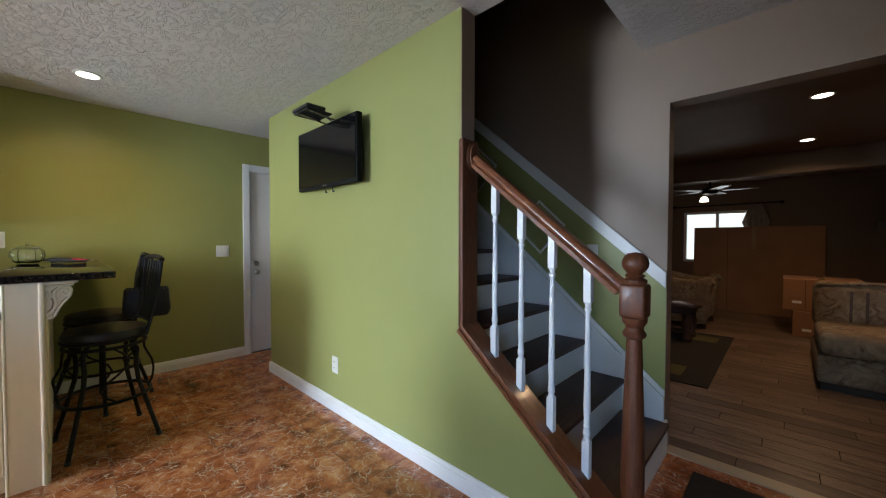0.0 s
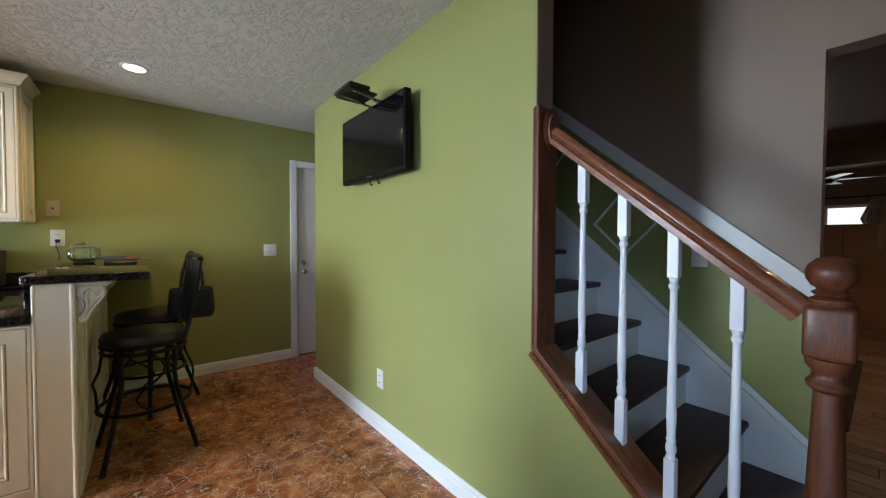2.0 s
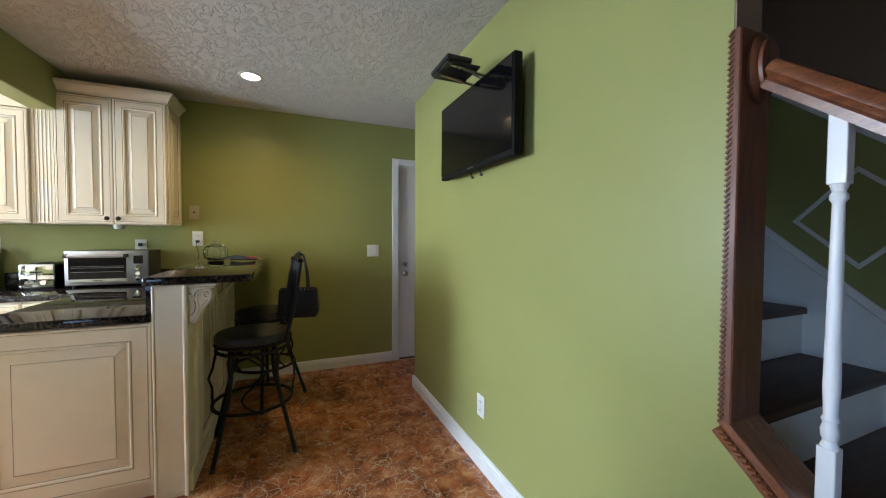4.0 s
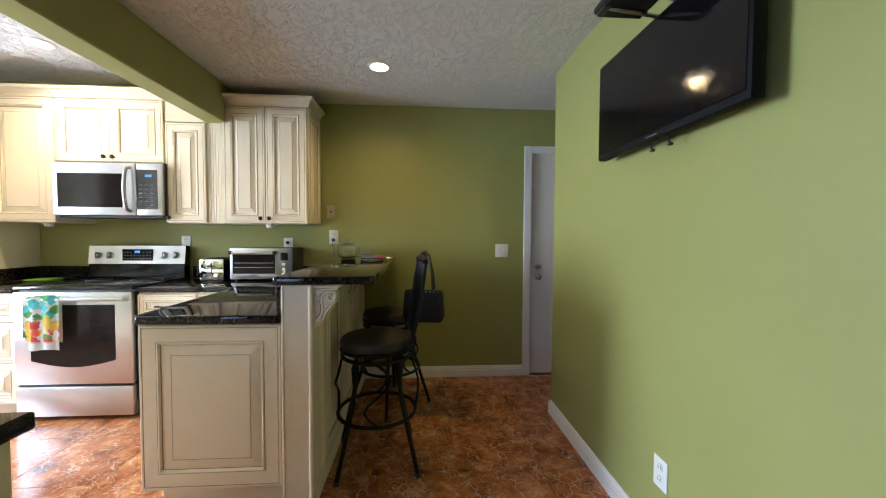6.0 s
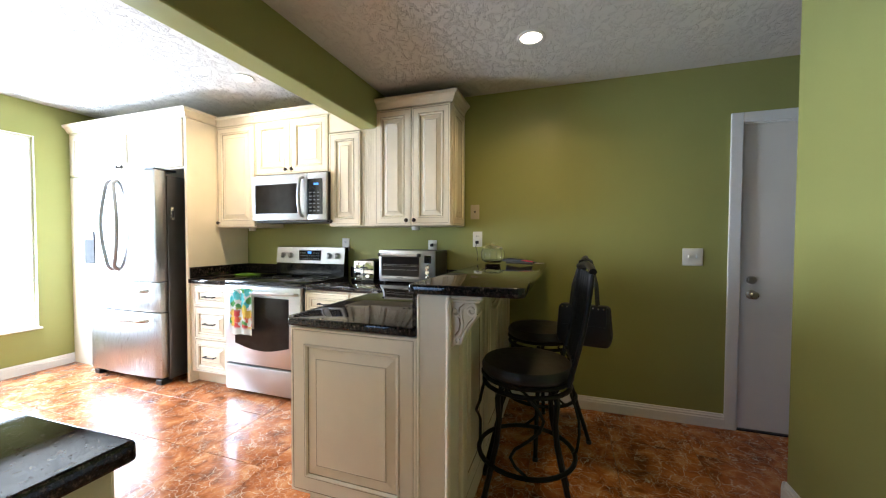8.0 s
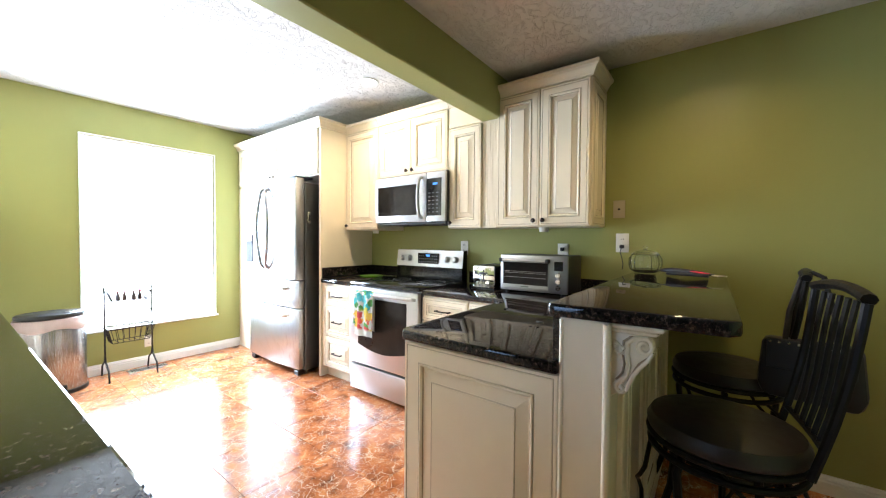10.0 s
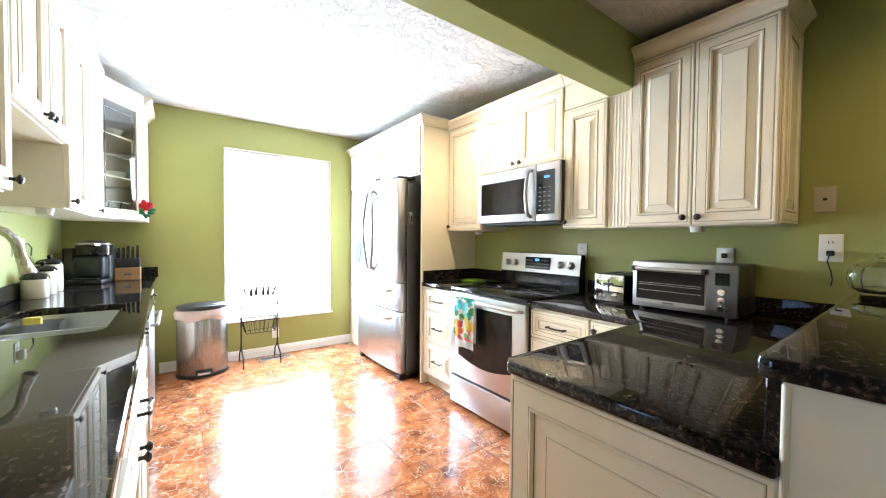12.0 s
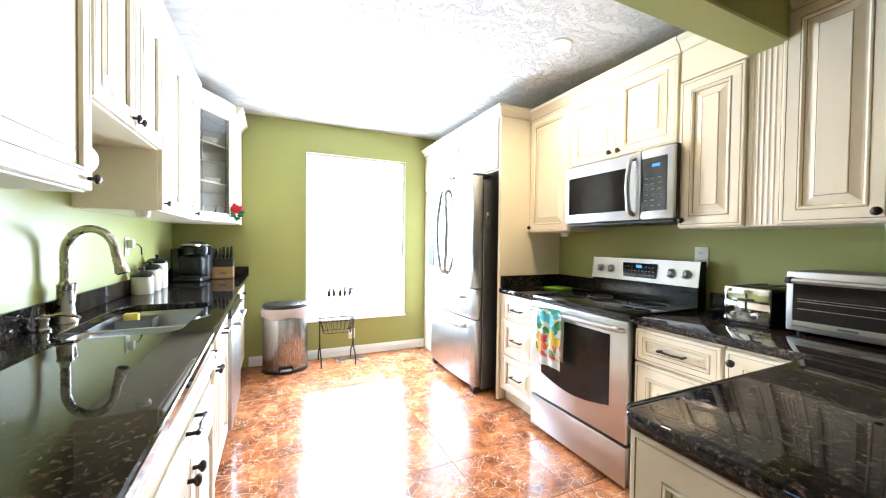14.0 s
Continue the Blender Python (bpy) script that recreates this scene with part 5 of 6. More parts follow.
part("plug", bx(-0.012, 0.012, -0.034, -0.010, -0.012, 0.014, 0.004), BLACKP, o)
plate("wall_outlet", "white outlet between range and toaster", on_range(-1.214, 1.209), 0.075, 0.118, [("outlet", 0, 0.024), ("outlet", 0, -0.024)])
plate("wall_outlet", "white outlet low on the television wall", pose(-2.513, YT, 0.347), 0.078, 0.122, [("outlet", 0, 0.024), ("outlet", 0, -0.024)])
plate("light_switch", "white light switch on the stair wall", pose(-1.05, YB - 0.003, 1.18), 0.075, 0.118, [("toggle", 0, 0)])
plate("wall_outlet", "white outlet under the kitchen window", pose(-2.92, YF, 0.24, 0, 0, 180), 0.07, 0.115, [("outlet", 0, 0.024), ("outlet", 0, -0.024)])

# ---- television ----
tv = thing("television", "black flat television on a wall arm", "television", pose(-2.485, YT, 1.638, 0, 0, 0))
part("housing", bx(-0.405, 0.405, -0.094, -0.050, 0.0, 0.442, 0.008, 2), TVBLACK, tv, smooth=True)
part("screen", bx(-0.392, 0.392, -0.0975, -0.0945, 0.026, 0.430, 0.001), SCREEN, tv, "dark reflective screen")
part("logo_bar", bx(-0.03, 0.03, -0.0965, -0.0942, 0.010, 0.016), STEELD, tv)
part("mount_plate", bx(-0.15, 0.15, -0.022, 0, 0.10, 0.38, 0.004), BLACKP, tv)
part("mount_arm", bx(-0.10, 0.10, -0.049, -0.023, 0.20, 0.26, 0.004), BLACKP, tv)
for x in (-0.05, 0.05):
    part("cable_clip", tube([(x, -0.065, 0.0), (x, -0.06, -0.02), (x + 0.004, -0.055, -0.026)], 0.004, 6), BLACKP, tv)
    part("clip_end", bx(x - 0.008, x + 0.010, -0.062, -0.048, -0.034, -0.024, 0.003), BLACKP, tv)
sh = thing("media_shelf", "small black shelf with a set-top box above the television", "shelf", pose(-2.42, YT, 2.10))
part("box", bx(-0.12, 0.10, -0.30, -0.17, 0.012, 0.036, 0.008, 2), BLACKP, sh, "black set-top box", True)
part("tray", bx(-0.11, 0.09, -0.29, -0.12, 0.0, 0.0115, 0.003), BLACKP, sh)
for x in (-0.06, 0.06):
    part("slot", bx(x - 0.03, x + 0.03, -0.30, -0.27, -0.004, -0.0005), STEELD, sh)
    part("bracket", tube([(x, -0.28, 0.006), (x, -0.06, -0.02), (x, -0.006, -0.03)], 0.008, 6), NICKEL, sh, "bright metal bracket")
part("post", bx(-0.03, 0.03, -0.05, -0.03, -0.09, -0.015, 0.003), BLACKP, sh)
part("wall_plate", bx(-0.09, 0.09, -0.006, 0, -0.06, 0.03, 0.002), BLACKP, sh)
part("cable", tube([(0.02, -0.13, 0.0), (0.05, -0.09, -0.03), (0.01, -0.07, -0.05), (0.03, -0.06, -0.085)], 0.005, 6), BLACKP, sh, smooth=True)


# ---- bar stools ----
def circle(r, z, n=32, cx=0.0, cy=0.0):
    return [(cx + r * math.cos(2 * math.pi * k / n), cy + r * math.sin(2 * math.pi * k / n), z) for k in range(n)]


def bar_stool(m, label, turn=0):
    st = thing("bar_stool", label, "bar stool", m @ Matrix.Diagonal((1, 1, 0.945, 1)), group="stools at the bar")
    part("seat", lathe([(0.0, 0.685), (0.185, 0.685), (0.203, 0.70), (0.207, 0.725), (0.195, 0.748), (0.15, 0.758), (0.0, 0.762)], 32), LEATHER, st, "padded dark brown leather seat", True)
    part("seat_ring", tube(circle(0.200, 0.684), 0.010, 8, True), IRON, st, smooth=True)
    part("swivel_plate", rod((0, 0, 0.655), (0, 0, 0.684), 0.10, seg=20), IRON, st)
    part("upper_ring", tube(circle(0.195, 0.645), 0.011, 8, True), IRON, st, smooth=True)
    part("foot_ring", tube(circle(0.218, 0.30), 0.011, 8, True), IRON, st, smooth=True)
    for k in range(4):
        a = radians(45 + 90 * k + turn)
        c, s = math.cos(a), math.sin(a)
        part("leg", tube([(0.15 * c, 0.15 * s, 0.655), (0.178 * c, 0.178 * s, 0.60), (0.168 * c, 0.168 * s, 0.50), (0.180 * c, 0.180 * s, 0.40), (0.215 * c, 0.215 * s, 0.28), (0.298 * c, 0.298 * s, 0.006)], 0.0125, 8), IRON, st, smooth=True)
        part("foot_cap", rod((0.297 * c, 0.297 * s, 0.0), (0.293 * c, 0.293 * s, 0.02), 0.016, seg=10), BLACKP, st)
        b = a + radians(45)
        pts = []
        for j in range(9):
            u = j / 8
            bb = b + 0.30 * math.sin(2 * math.pi * u)
            r = 0.192 + 0.03 * math.sin(math.pi * u) + 0.022 * u
            pts.append((r * math.cos(bb), r * math.sin(bb), 0.64 - 0.335 * u))
        part("scroll_brace", tube(pts, 0.007, 6), IRON, st, smooth=True)
    up = lambda x, t: (x * (1 + 0.10 * t), 0.172 + 0.085 * t + 0.012 * math.sin(math.pi * t) - 0.25 * x * x, 0.69 + 0.50 * t)
    for x in (-0.145, 0.145):
        part("back_post", tube([up(x, t / 6) for t in range(7)], 0.011, 8), IRON, st, smooth=True)
    part("top_rail", tube([up(x, 1.0 + 0.06 * math.cos(x * 8)) for x in (-0.15, -0.1, -0.05, 0, 0.05, 0.1, 0.15)], 0.016, 8), IRON, st, smooth=True)
    part("lower_rail", tube([up(x, 0.18) for x in (-0.145, -0.07, 0, 0.07, 0.145)], 0.009, 8), IRON, st, smooth=True)
    for x in (-0.09, -0.045, 0.0, 0.045, 0.09):
        part("back_slat", tube([up(x + 0.012 * math.sin(3.1 * (0.18 + 0.82 * t / 5) * 2), 0.18 + 0.82 * t / 5) for t in range(6)], 0.0075, 6), IRON, st, smooth=True)
    return st


bar_stool(pose(-3.245, 0.545, 0, 0, 0, 7), "dark iron swivel bar stool with brown leather seat")
bar_stool(pose(-3.93, 0.565, 0, 0, 0, -6), "dark iron bar stool with a black handbag on its back", 50)

# handbag hanging on the second stool
hb = thing("handbag", "black leather handbag hanging from the bar stool back", "handbag", pose(-3.74, 0.815, 0.665, 0, 0, 80))
part("body", prism([(-0.13, 0.0), (0.13, 0.0), (0.15, 0.05), (0.135, 0.23), (-0.135, 0.23), (-0.15, 0.05)], -0.045, 0.045, 'y', bev=0.02), BAGM, hb, smooth=True)
part("flap", prism([(-0.12, 0.235), (0.12, 0.235), (0.12, 0.12), (-0.12, 0.12)], -0.056, -0.046, 'y', bev=0.004), BAGM, hb)
for y in (-0.04, 0.04):
    part("strap", tube([(-0.07, y, 0.22), (-0.06, y * 0.8 + 0.01, 0.34), (-0.03, 0.035, 0.475), (0.0, 0.05, 0.49), (0.03, 0.035, 0.475), (0.06, y * 0.8 + 0.01, 0.34), (0.07, y, 0.22)], 0.009, 6), BAGM, hb, smooth=True)
for k in range(9):
    part("stud", blob((-0.11 + k * 0.027, -0.058, 0.222), 0.005, 0.004, 0.005, 6, 5), NICKEL, hb, "bright metal stud")

# ---- on the bar ----
gb = thing("glass_jar", "ribbed clear glass candy jar with lid on the bar", "glass jar", pose(-4.26, 0.185, 1.088))
n = 36
bm = bmesh.new()
rows = [(0.055, 0.0), (0.078, 0.015), (0.088, 0.05), (0.085, 0.085), (0.072, 0.105), (0.066, 0.103), (0.079, 0.083), (0.081, 0.05), (0.071, 0.02), (0.0, 0.012)]
rings = []
for r, z in rows:
    rings.append([bm.verts.new(((r + (0.004 * math.cos(12 * 2 * math.pi * k / n) if r > 0.06 else 0)) * math.cos(2 * math.pi * k / n), (r + (0.004 * math.cos(12 * 2 * math.pi * k / n) if r > 0.06 else 0)) * math.sin(2 * math.pi * k / n), z)) for k in range(n)])
for a, b in zip(rings, rings[1:]):
    for k in range(n):
        bm.faces.new((a[k], a[(k + 1) % n], b[(k + 1) % n], b[k]))
bm.faces.new(rings[0][::-1])
part("bowl", bm, GLASS, gb, smooth=True)
part("lid", lathe([(0.076, 0.106), (0.078, 0.110), (0.060, 0.124), (0.02, 0.134), (0.008, 0.138), (0.014, 0.147), (0.010, 0.158), (0.0, 0.160)], 28), GLASS, gb, smooth=True)
um = thing("folding_umbrella", "folded black and red umbrella lying on the bar", "umbrella", pose(-4.22, 0.27, 1.088, 0, 0, 68))
part("canopy", tube([(0.0, 0, 0.022), (0.06, 0.004, 0.024), (0.14, 0, 0.022), (0.22, -0.004, 0.018), (0.27, 0, 0.014)], 0.02, 10, radii=[0.009, 0.016, 0.015, 0.011, 0.004]), BAGM, um, smooth=True)
part("red_panel", tube([(0.16, -0.012, 0.027), (0.20, -0.014, 0.024), (0.25, -0.010, 0.020)], 0.01, 8, radii=[0.002, 0.0055, 0.002]), REDM, um, "red cloth panel", True)
part("cloth_edge", tube([(0.05, -0.03, 0.008), (0.15, -0.036, 0.010), (0.25, -0.02, 0.008)], 0.008, 8), BAGM, um, smooth=True)
for k in range(5):
    part("rib_tip", tube([(0.26, (k - 2) * 0.006, 0.012), (0.31, (k - 2) * 0.016, 0.010 + 0.003 * (k % 2))], 0.002, 5), NICKEL, um)


# ---- sink side things ----
fa = thing("faucet", "brushed nickel gooseneck pull-down faucet behind the sink", "faucet", pose(-1.325, -2.01, 0.913))
part("base", lathe([(0.043, 0), (0.043, 0.006), (0.037, 0.018), (0.031, 0.06), (0.026, 0.15), (0.028, 0.155), (0.028, 0.164), (0.019, 0.172), (0.018, 0.18)], 24), NICKEL, fa, smooth=True)
neck = [(0, 0, 0.15), (0, 0, 0.27)] + [(-0.09 + 0.09 * math.cos(a), 0.035 * (1 - math.cos(a)) / 2, 0.30 + 0.105 * math.sin(a)) for a in [math.pi * k / 12 for k in range(12)]]
neck += [(-0.182, 0.034, 0.29), (-0.188, 0.036, 0.27)]
part("neck", tube(neck, 0.0172, 12), NICKEL, fa, smooth=True)
part("spray_head", tube([(-0.186, 0.035, 0.278), (-0.192, 0.036, 0.258), (-0.201, 0.038, 0.228), (-0.205, 0.039, 0.212)], 0.02, 14, radii=[0.019, 0.020, 0.025, 0.027]), NICKEL, fa, smooth=True)
part("nozzle", rod((-0.205, 0.039, 0.212), (-0.2065, 0.0392, 0.207), 0.020, seg=16), BLACKP, fa)
part("lever", tube([(0.0, -0.022, 0.075), (-0.004, -0.045, 0.082), (-0.006, -0.055, 0.12), (-0.006, -0.062, 0.165)], 0.01, 10, radii=[0.012, 0.013, 0.008, 0.012]), NICKEL, fa, smooth=True)
sd = thing("soap_dispenser", "brushed nickel soap dispenser beside the faucet", "soap dispenser", pose(-1.322, -1.85, 0.913))
part("collar", lathe([(0.026, 0), (0.026, 0.006), (0.018, 0.012), (0.017, 0.035), (0.021, 0.04), (0.021, 0.05), (0.008, 0.056), (0.008, 0.065), (0, 0.066)], 20), NICKEL, sd, smooth=True)
part("spout", tube([(0, 0, 0.054), (-0.05, -0.004, 0.060), (-0.095, -0.006, 0.052), (-0.108, -0.006, 0.040)], 0.007, 8), NICKEL, sd, smooth=True)
ca = thing("sink_caddy", "grey plastic basin standing in the sink bowl", "sink caddy", pose(-1.50, -2.27, 0.668))
bm = bmesh.new()
r1 = [bm.verts.new((x, y, z)) for z in (0.0,) for x, y in ((-0.065, -0.05), (0.065, -0.05), (0.065, 0.05), (-0.065, 0.05))]
r2 = [bm.verts.new((v.co.x * 1.18, v.co.y * 1.2, 0.20)) for v in r1]
bm.faces.new(r1)
for k in range(4):
    bm.faces.new((r1[k], r1[(k + 1) % 4], r2[(k + 1) % 4], r2[k]))
bmesh.ops.solidify(bm, geom=bm.faces[:], thickness=0.004)
part("basin", bm, GREYP, ca)
sp = thing("sponge", "yellow sponge standing in the grey basin", "sponge", pose(-1.475, -2.27, 0.673))
part("foam", bx(-0.032, 0.032, -0.018, 0.018, 0.0, 0.222, 0.010, 2), YELLOW, sp, smooth=True)
for k, (x, y, r, h) in enumerate(((-1.352, -2.90, 0.060, 0.115), (-1.350, -3.07, 0.062, 0.15), (-1.348, -3.24, 0.064, 0.185))):
    c = thing("canister", "cream ceramic canister with black lid, %s" % ("small", "middle-sized", "tall")[k], "canister", pose(x, y, 0.913), group="kitchen canisters")
    part("jar", lathe([(r * 0.92, 0), (r, 0.008), (r, h - 0.012), (r * 0.95, h)], 28), CERAMIC, c, smooth=True)
    part("lid", lathe([(r * 1.04, h + 0.001), (r * 1.04, h + 0.012), (r * 0.8, h + 0.03), (r * 0.25, h + 0.038), (0.008, h + 0.04), (0.014, h + 0.052), (0.010, h + 0.062), (0, h + 0.064)], 28), BLACKG, c, "glossy black lid", True)
km = thing("coffee_maker", "black single-cup coffee maker with silver trim", "coffee maker", pose(-1.50, -3.76, 0.913, 0, 0, -12) @ Matrix.Scale(1.08, 4))
part("base", bx(-0.10, 0.10, -0.02, 0.17, 0, 0.035, 0.012, 2), BLACKP, km, smooth=True)
part("front", bx(-0.088, 0.088, -0.03, 0.105, 0.036, 0.204, 0.03, 3), BLACKP, km, smooth=True)
part("drip_tray", bx(-0.07, 0.07, 0.108, 0.165, 0.036, 0.045, 0.004), BLACKP, km)
part("back", bx(-0.10, 0.10, -0.16, 0.03, 0, 0.27, 0.03, 3), BLACKP, km, smooth=True)
part("head", prism(arc(0, 0, 0.105, 0, 360, 28)[:-1], 0.205, 0.285, 'z', bev=0.012), BLACKG, km, smooth=True)
part("lid", blob((0, 0.0, 0.285), 0.095, 0.105, 0.035, 20, 10), BLACKP, km, smooth=True)
part("trim_band", tube([(0.106 * math.cos(a), 0.106 * math.sin(a), 0.285 + 0.012 * math.sin(a)) for a in [2 * math.pi * k / 32 for k in range(32)]], 0.006, 6, True), NICKEL, km, "silver trim band", True)
part("handle", tube([(-0.06, 0.09, 0.285), (-0.05, 0.125, 0.29), (0.05, 0.125, 0.29), (0.06, 0.09, 0.285)], 0.009, 8), NICKEL, km, smooth=True)
part("water_tank", bx(0.103, 0.165, -0.15, 0.05, 0.01, 0.26, 0.012, 2), SMOKE, km, "smoked clear water tank", True)
kb = thing("knife_block", "pale wooden knife block with black-handled knives", "knife block", pose(-1.70, -3.86, 0.913))
part("block", bx(-0.085, 0.085, -0.06, 0.06, 0, 0.11, 0.004), BLOCKW, kb)
part("holder", bx(-0.083, 0.083, -0.058, 0.055, 0.1105, 0.19, 0.004), BLACKP, kb, "black slotted upper block")
part("badge", bx(-0.025, 0.025, 0.0605, 0.062, 0.045, 0.062), STEELD, kb)
for i in range(5):
    for j in range(2):
        x, y = -0.062 + i * 0.031, -0.025 + j * 0.05
        h = (0.11, 0.10, 0.105, 0.09, 0.085)[i] - 0.03 * j
        kn = part("knife", bx(x - 0.009, x + 0.009, y - 0.007, y + 0.007, 0.191, 0.19 + h, 0.004, 2), BLACKG, kb, "black knife handle", True)
        part("rivet", rod((x, y + 0.0068, 0.20 + h * 0.5), (x, y + 0.0078, 0.20 + h * 0.5), 0.003, seg=8), NICKEL, kn)
o = plate("wall_outlet", "white outlet with a charger plugged in", on_sink(-2.90, 1.225), 0.075, 0.118, [("outlet", 0, 0.024), ("outlet", 0, -0.024)])
part("charger", bx(-0.02, 0.02, -0.04, -0.010, -0.01, 0.045, 0.004), PLASTIC, o)
part("cord", tube([(0.02, -0.03, 0.01), (0.07, -0.04, 0.015), (0.12, -0.045, -0.01), (0.18, -0.03, -0.06)], 0.004, 6), BLACKP, o, smooth=True)
# red felt rose on the glass cabinet corner
fl = thing("rose_decoration", "red felt rose with green leaves on the glass cabinet", "decoration", pose(-1.846, -3.400, ZL + 0.05))
bm = bmesh.new()
for k in range(14):
    a, r = k * 2.4, 0.006 + 0.0030 * k
    blob((r * math.cos(a), 0.012 + 0.3 * r * math.sin(a), 0.06 + r * math.sin(a) * 0.9), 0.018, 0.014, 0.018, 8, 6, bm)
part("bloom", bm, REDM, fl, smooth=True)
bm = bmesh.new()
for dx, dz in ((-0.025, 0.01), (0.02, 0.005), (-0.005, -0.015), (0.028, 0.03), (-0.032, 0.035)):
    blob((dx * 1.2, 0.012, dz), 0.025, 0.009, 0.015, 8, 6, bm)
part("leaf", bm, LEAFM, fl, smooth=True)
part("clip", rod((0, 0.010, -0.04), (0, 0.010, -0.01), 0.008, seg=8), LEAFM, fl)
# dishes in the glass cabinet
for x, y, z, r, h in ((-1.66, -3.40, 0.02, 0.045, 0.11), (-1.60, -3.30, 0.02, 0.045, 0.11), (-1.66, -3.45, 0.312, 0.07, 0.05), (-1.64, -3.40, 0.612, 0.075, 0.06), (-1.72, -3.50, 0.02, 0.04, 0.13)):
    d = thing("dish", "white glazed bowl on a cabinet shelf" if h < 0.08 else "clear drinking glass on a cabinet shelf", "dish", pose(x, y, ZL + z), group="dishes in the glass cabinet")
    part("cup", lathe([(r * 0.6, 0.0), (r, h), (r * 0.94, h), (r * 0.5, 0.006), (0.0, 0.006)], 20), CERAMIC if h < 0.08 else GLASS, d, smooth=True)

# ---- by the kitchen window ----
tc = thing("trash_can", "stainless pedal trash can with black lid and white liner", "trash can", pose(-2.235, -3.80, 0) @ Matrix.Diagonal((1, 1, 1.055, 1)))


def oval(rx, ry, n=36):
    return [(rx * math.cos(2 * math.pi * k / n), ry * math.sin(2 * math.pi * k / n)) for k in range(n)]


part("body", prism(oval(0.205, 0.155), 0.03, 0.535, 'z', bev=0.004), BINSTEEL, tc, smooth=True)
part("base", prism(oval(0.212, 0.162), 0.0, 0.032, 'z', bev=0.006), BLACKP, tc, smooth=True)
bm = bmesh.new()
rings = []
for j, (g, z) in enumerate(((0.004, 0.50), (0.012, 0.52), (0.014, 0.56), (0.006, 0.585))):
    rings.append([bm.verts.new(((0.205 + g + 0.005 * math.sin(k * 2.7 + j)) * math.cos(2 * math.pi * k / 36), (0.155 + g + 0.005 * math.sin(k * 2.7 + j)) * math.sin(2 * math.pi * k / 36), z + 0.012 * math.sin(k * 0.8 + j) * (j == 0))) for k in range(36)])
for a, b in zip(rings, rings[1:]):
    for k in range(36):
        bm.faces.new((a[k], a[(k + 1) % 36], b[(k + 1) % 36], b[k]))
bmesh.ops.solidify(bm, geom=bm.faces[:], thickness=0.002)
part("liner", bm, BAGLINER, tc, "crumpled pale bin liner", True)
part("lid", prism(oval(0.208, 0.158), 0.585, 0.625, 'z', bev=0.016), BLACKP, tc, smooth=True)
part("pedal", bx(-0.05, 0.05, 0.15, 0.195, 0.034, 0.050, 0.006), STEEL, tc)
part("pedal_recess", bx(-0.065, 0.065, 0.10, 0.158, 0.033, 0.075, 0.004), BLACKP, tc)
part("lid_badge", blob((-0.10, 0.05, 0.626), 0.03, 0.02, 0.003, 10, 6), NICKEL, tc)

rk = thing("wire_rack", "black wrought-iron stand with two wire baskets", "rack", pose(-2.73, -3.83, 0))
for x in (-0.17, 0.17):
    part("side_frame", tube([(x, 0.16, 0.0), (x, 0.13, 0.10), (x, 0.02, 0.16), (x, 0.0, 0.24), (x, 0.0, 0.60), (x, -0.01, 0.83)], 0.007, 6), IRON, rk, smooth=True)
    part("back_leg", tube([(x, -0.14, 0.0), (x, -0.11, 0.10), (x, -0.02, 0.16), (x, 0.0, 0.22)], 0.007, 6), IRON, rk, smooth=True)
part("top_arch", tube([(-0.17, 0, 0.555), (-0.15, 0.03, 0.60), (0, 0.04, 0.615), (0.15, 0.03, 0.60), (0.17, 0, 0.555)], 0.006, 6), IRON, rk, smooth=True)


def basket(z, w, d, h):
    bm = bmesh.new()
    lo = [(-w * 0.8, -d * 0.7, z), (w * 0.8, -d * 0.7, z), (w * 0.8, d * 0.7, z), (-w * 0.8, d * 0.7, z)]
    hi = [(-w, -d, z + h), (w, -d, z + h), (w, d, z + h), (-w, d, z + h)]
    tube(lo, 0.003, 5, True, bm)
    tube(hi, 0.005, 5, True, bm)
    for (a, b, e, f) in [(lo[i], lo[(i + 1) % 4], hi[i], hi[(i + 1) % 4]) for i in range(4)]:
        for k in range(7):
            t = k / 7
            tube([Vector(a).lerp(Vector(b), t), Vector(e).lerp(Vector(f), t)], 0.0025, 5, bm=bm)
    for k in range(7):
        t = k / 6
        tube([Vector(lo[0]).lerp(Vector(lo[1]), t), Vector(lo[3]).lerp(Vector(lo[2]), t)], 0.0025, 5, bm=bm)
    return bm


part("basket", basket(0.325, 0.165, 0.11, 0.13), IRON, rk)
part("basket", basket(0.69, 0.15, 0.09, 0.09), IRON, rk)
part("side_hook", tube([(0.17, 0, 0.585), (0.225, 0.02, 0.585), (0.235, 0.02, 0.578)], 0.005, 6), IRON, rk)
for k, (x, y) in enumerate(((-0.08, 0.0), (-0.03, 0.02), (0.03, -0.01), (0.08, 0.01))):
    b = thing("spice_bottle", "small dark bottle in the wire basket", "bottle", pose(-2.73 + x, -3.83 + y, 0.694), group="bottles in the rack")
    part("glass", lathe([(0.018, 0), (0.018, 0.05), (0.008, 0.065), (0.008, 0.08), (0, 0.08)], 12), DARKW, b, smooth=True)
    part("cap", rod((0, 0, 0.081), (0, 0, 0.092), 0.009, seg=10), REDM, b)
fv = thing("floor_vent", "brown slotted metal floor vent in the tiles", "floor vent", pose(-2.88, -3.885, 0.001))
part("frame", bx(-0.15, 0.15, -0.055, 0.055, 0, 0.005, 0.002), NICKEL, fv)
for k in range(14):
    part("slot", bx(-0.13 + k * 0.019, -0.12 + k * 0.019, -0.038, 0.038, 0.0053, 0.0062), BLACKP, fv)
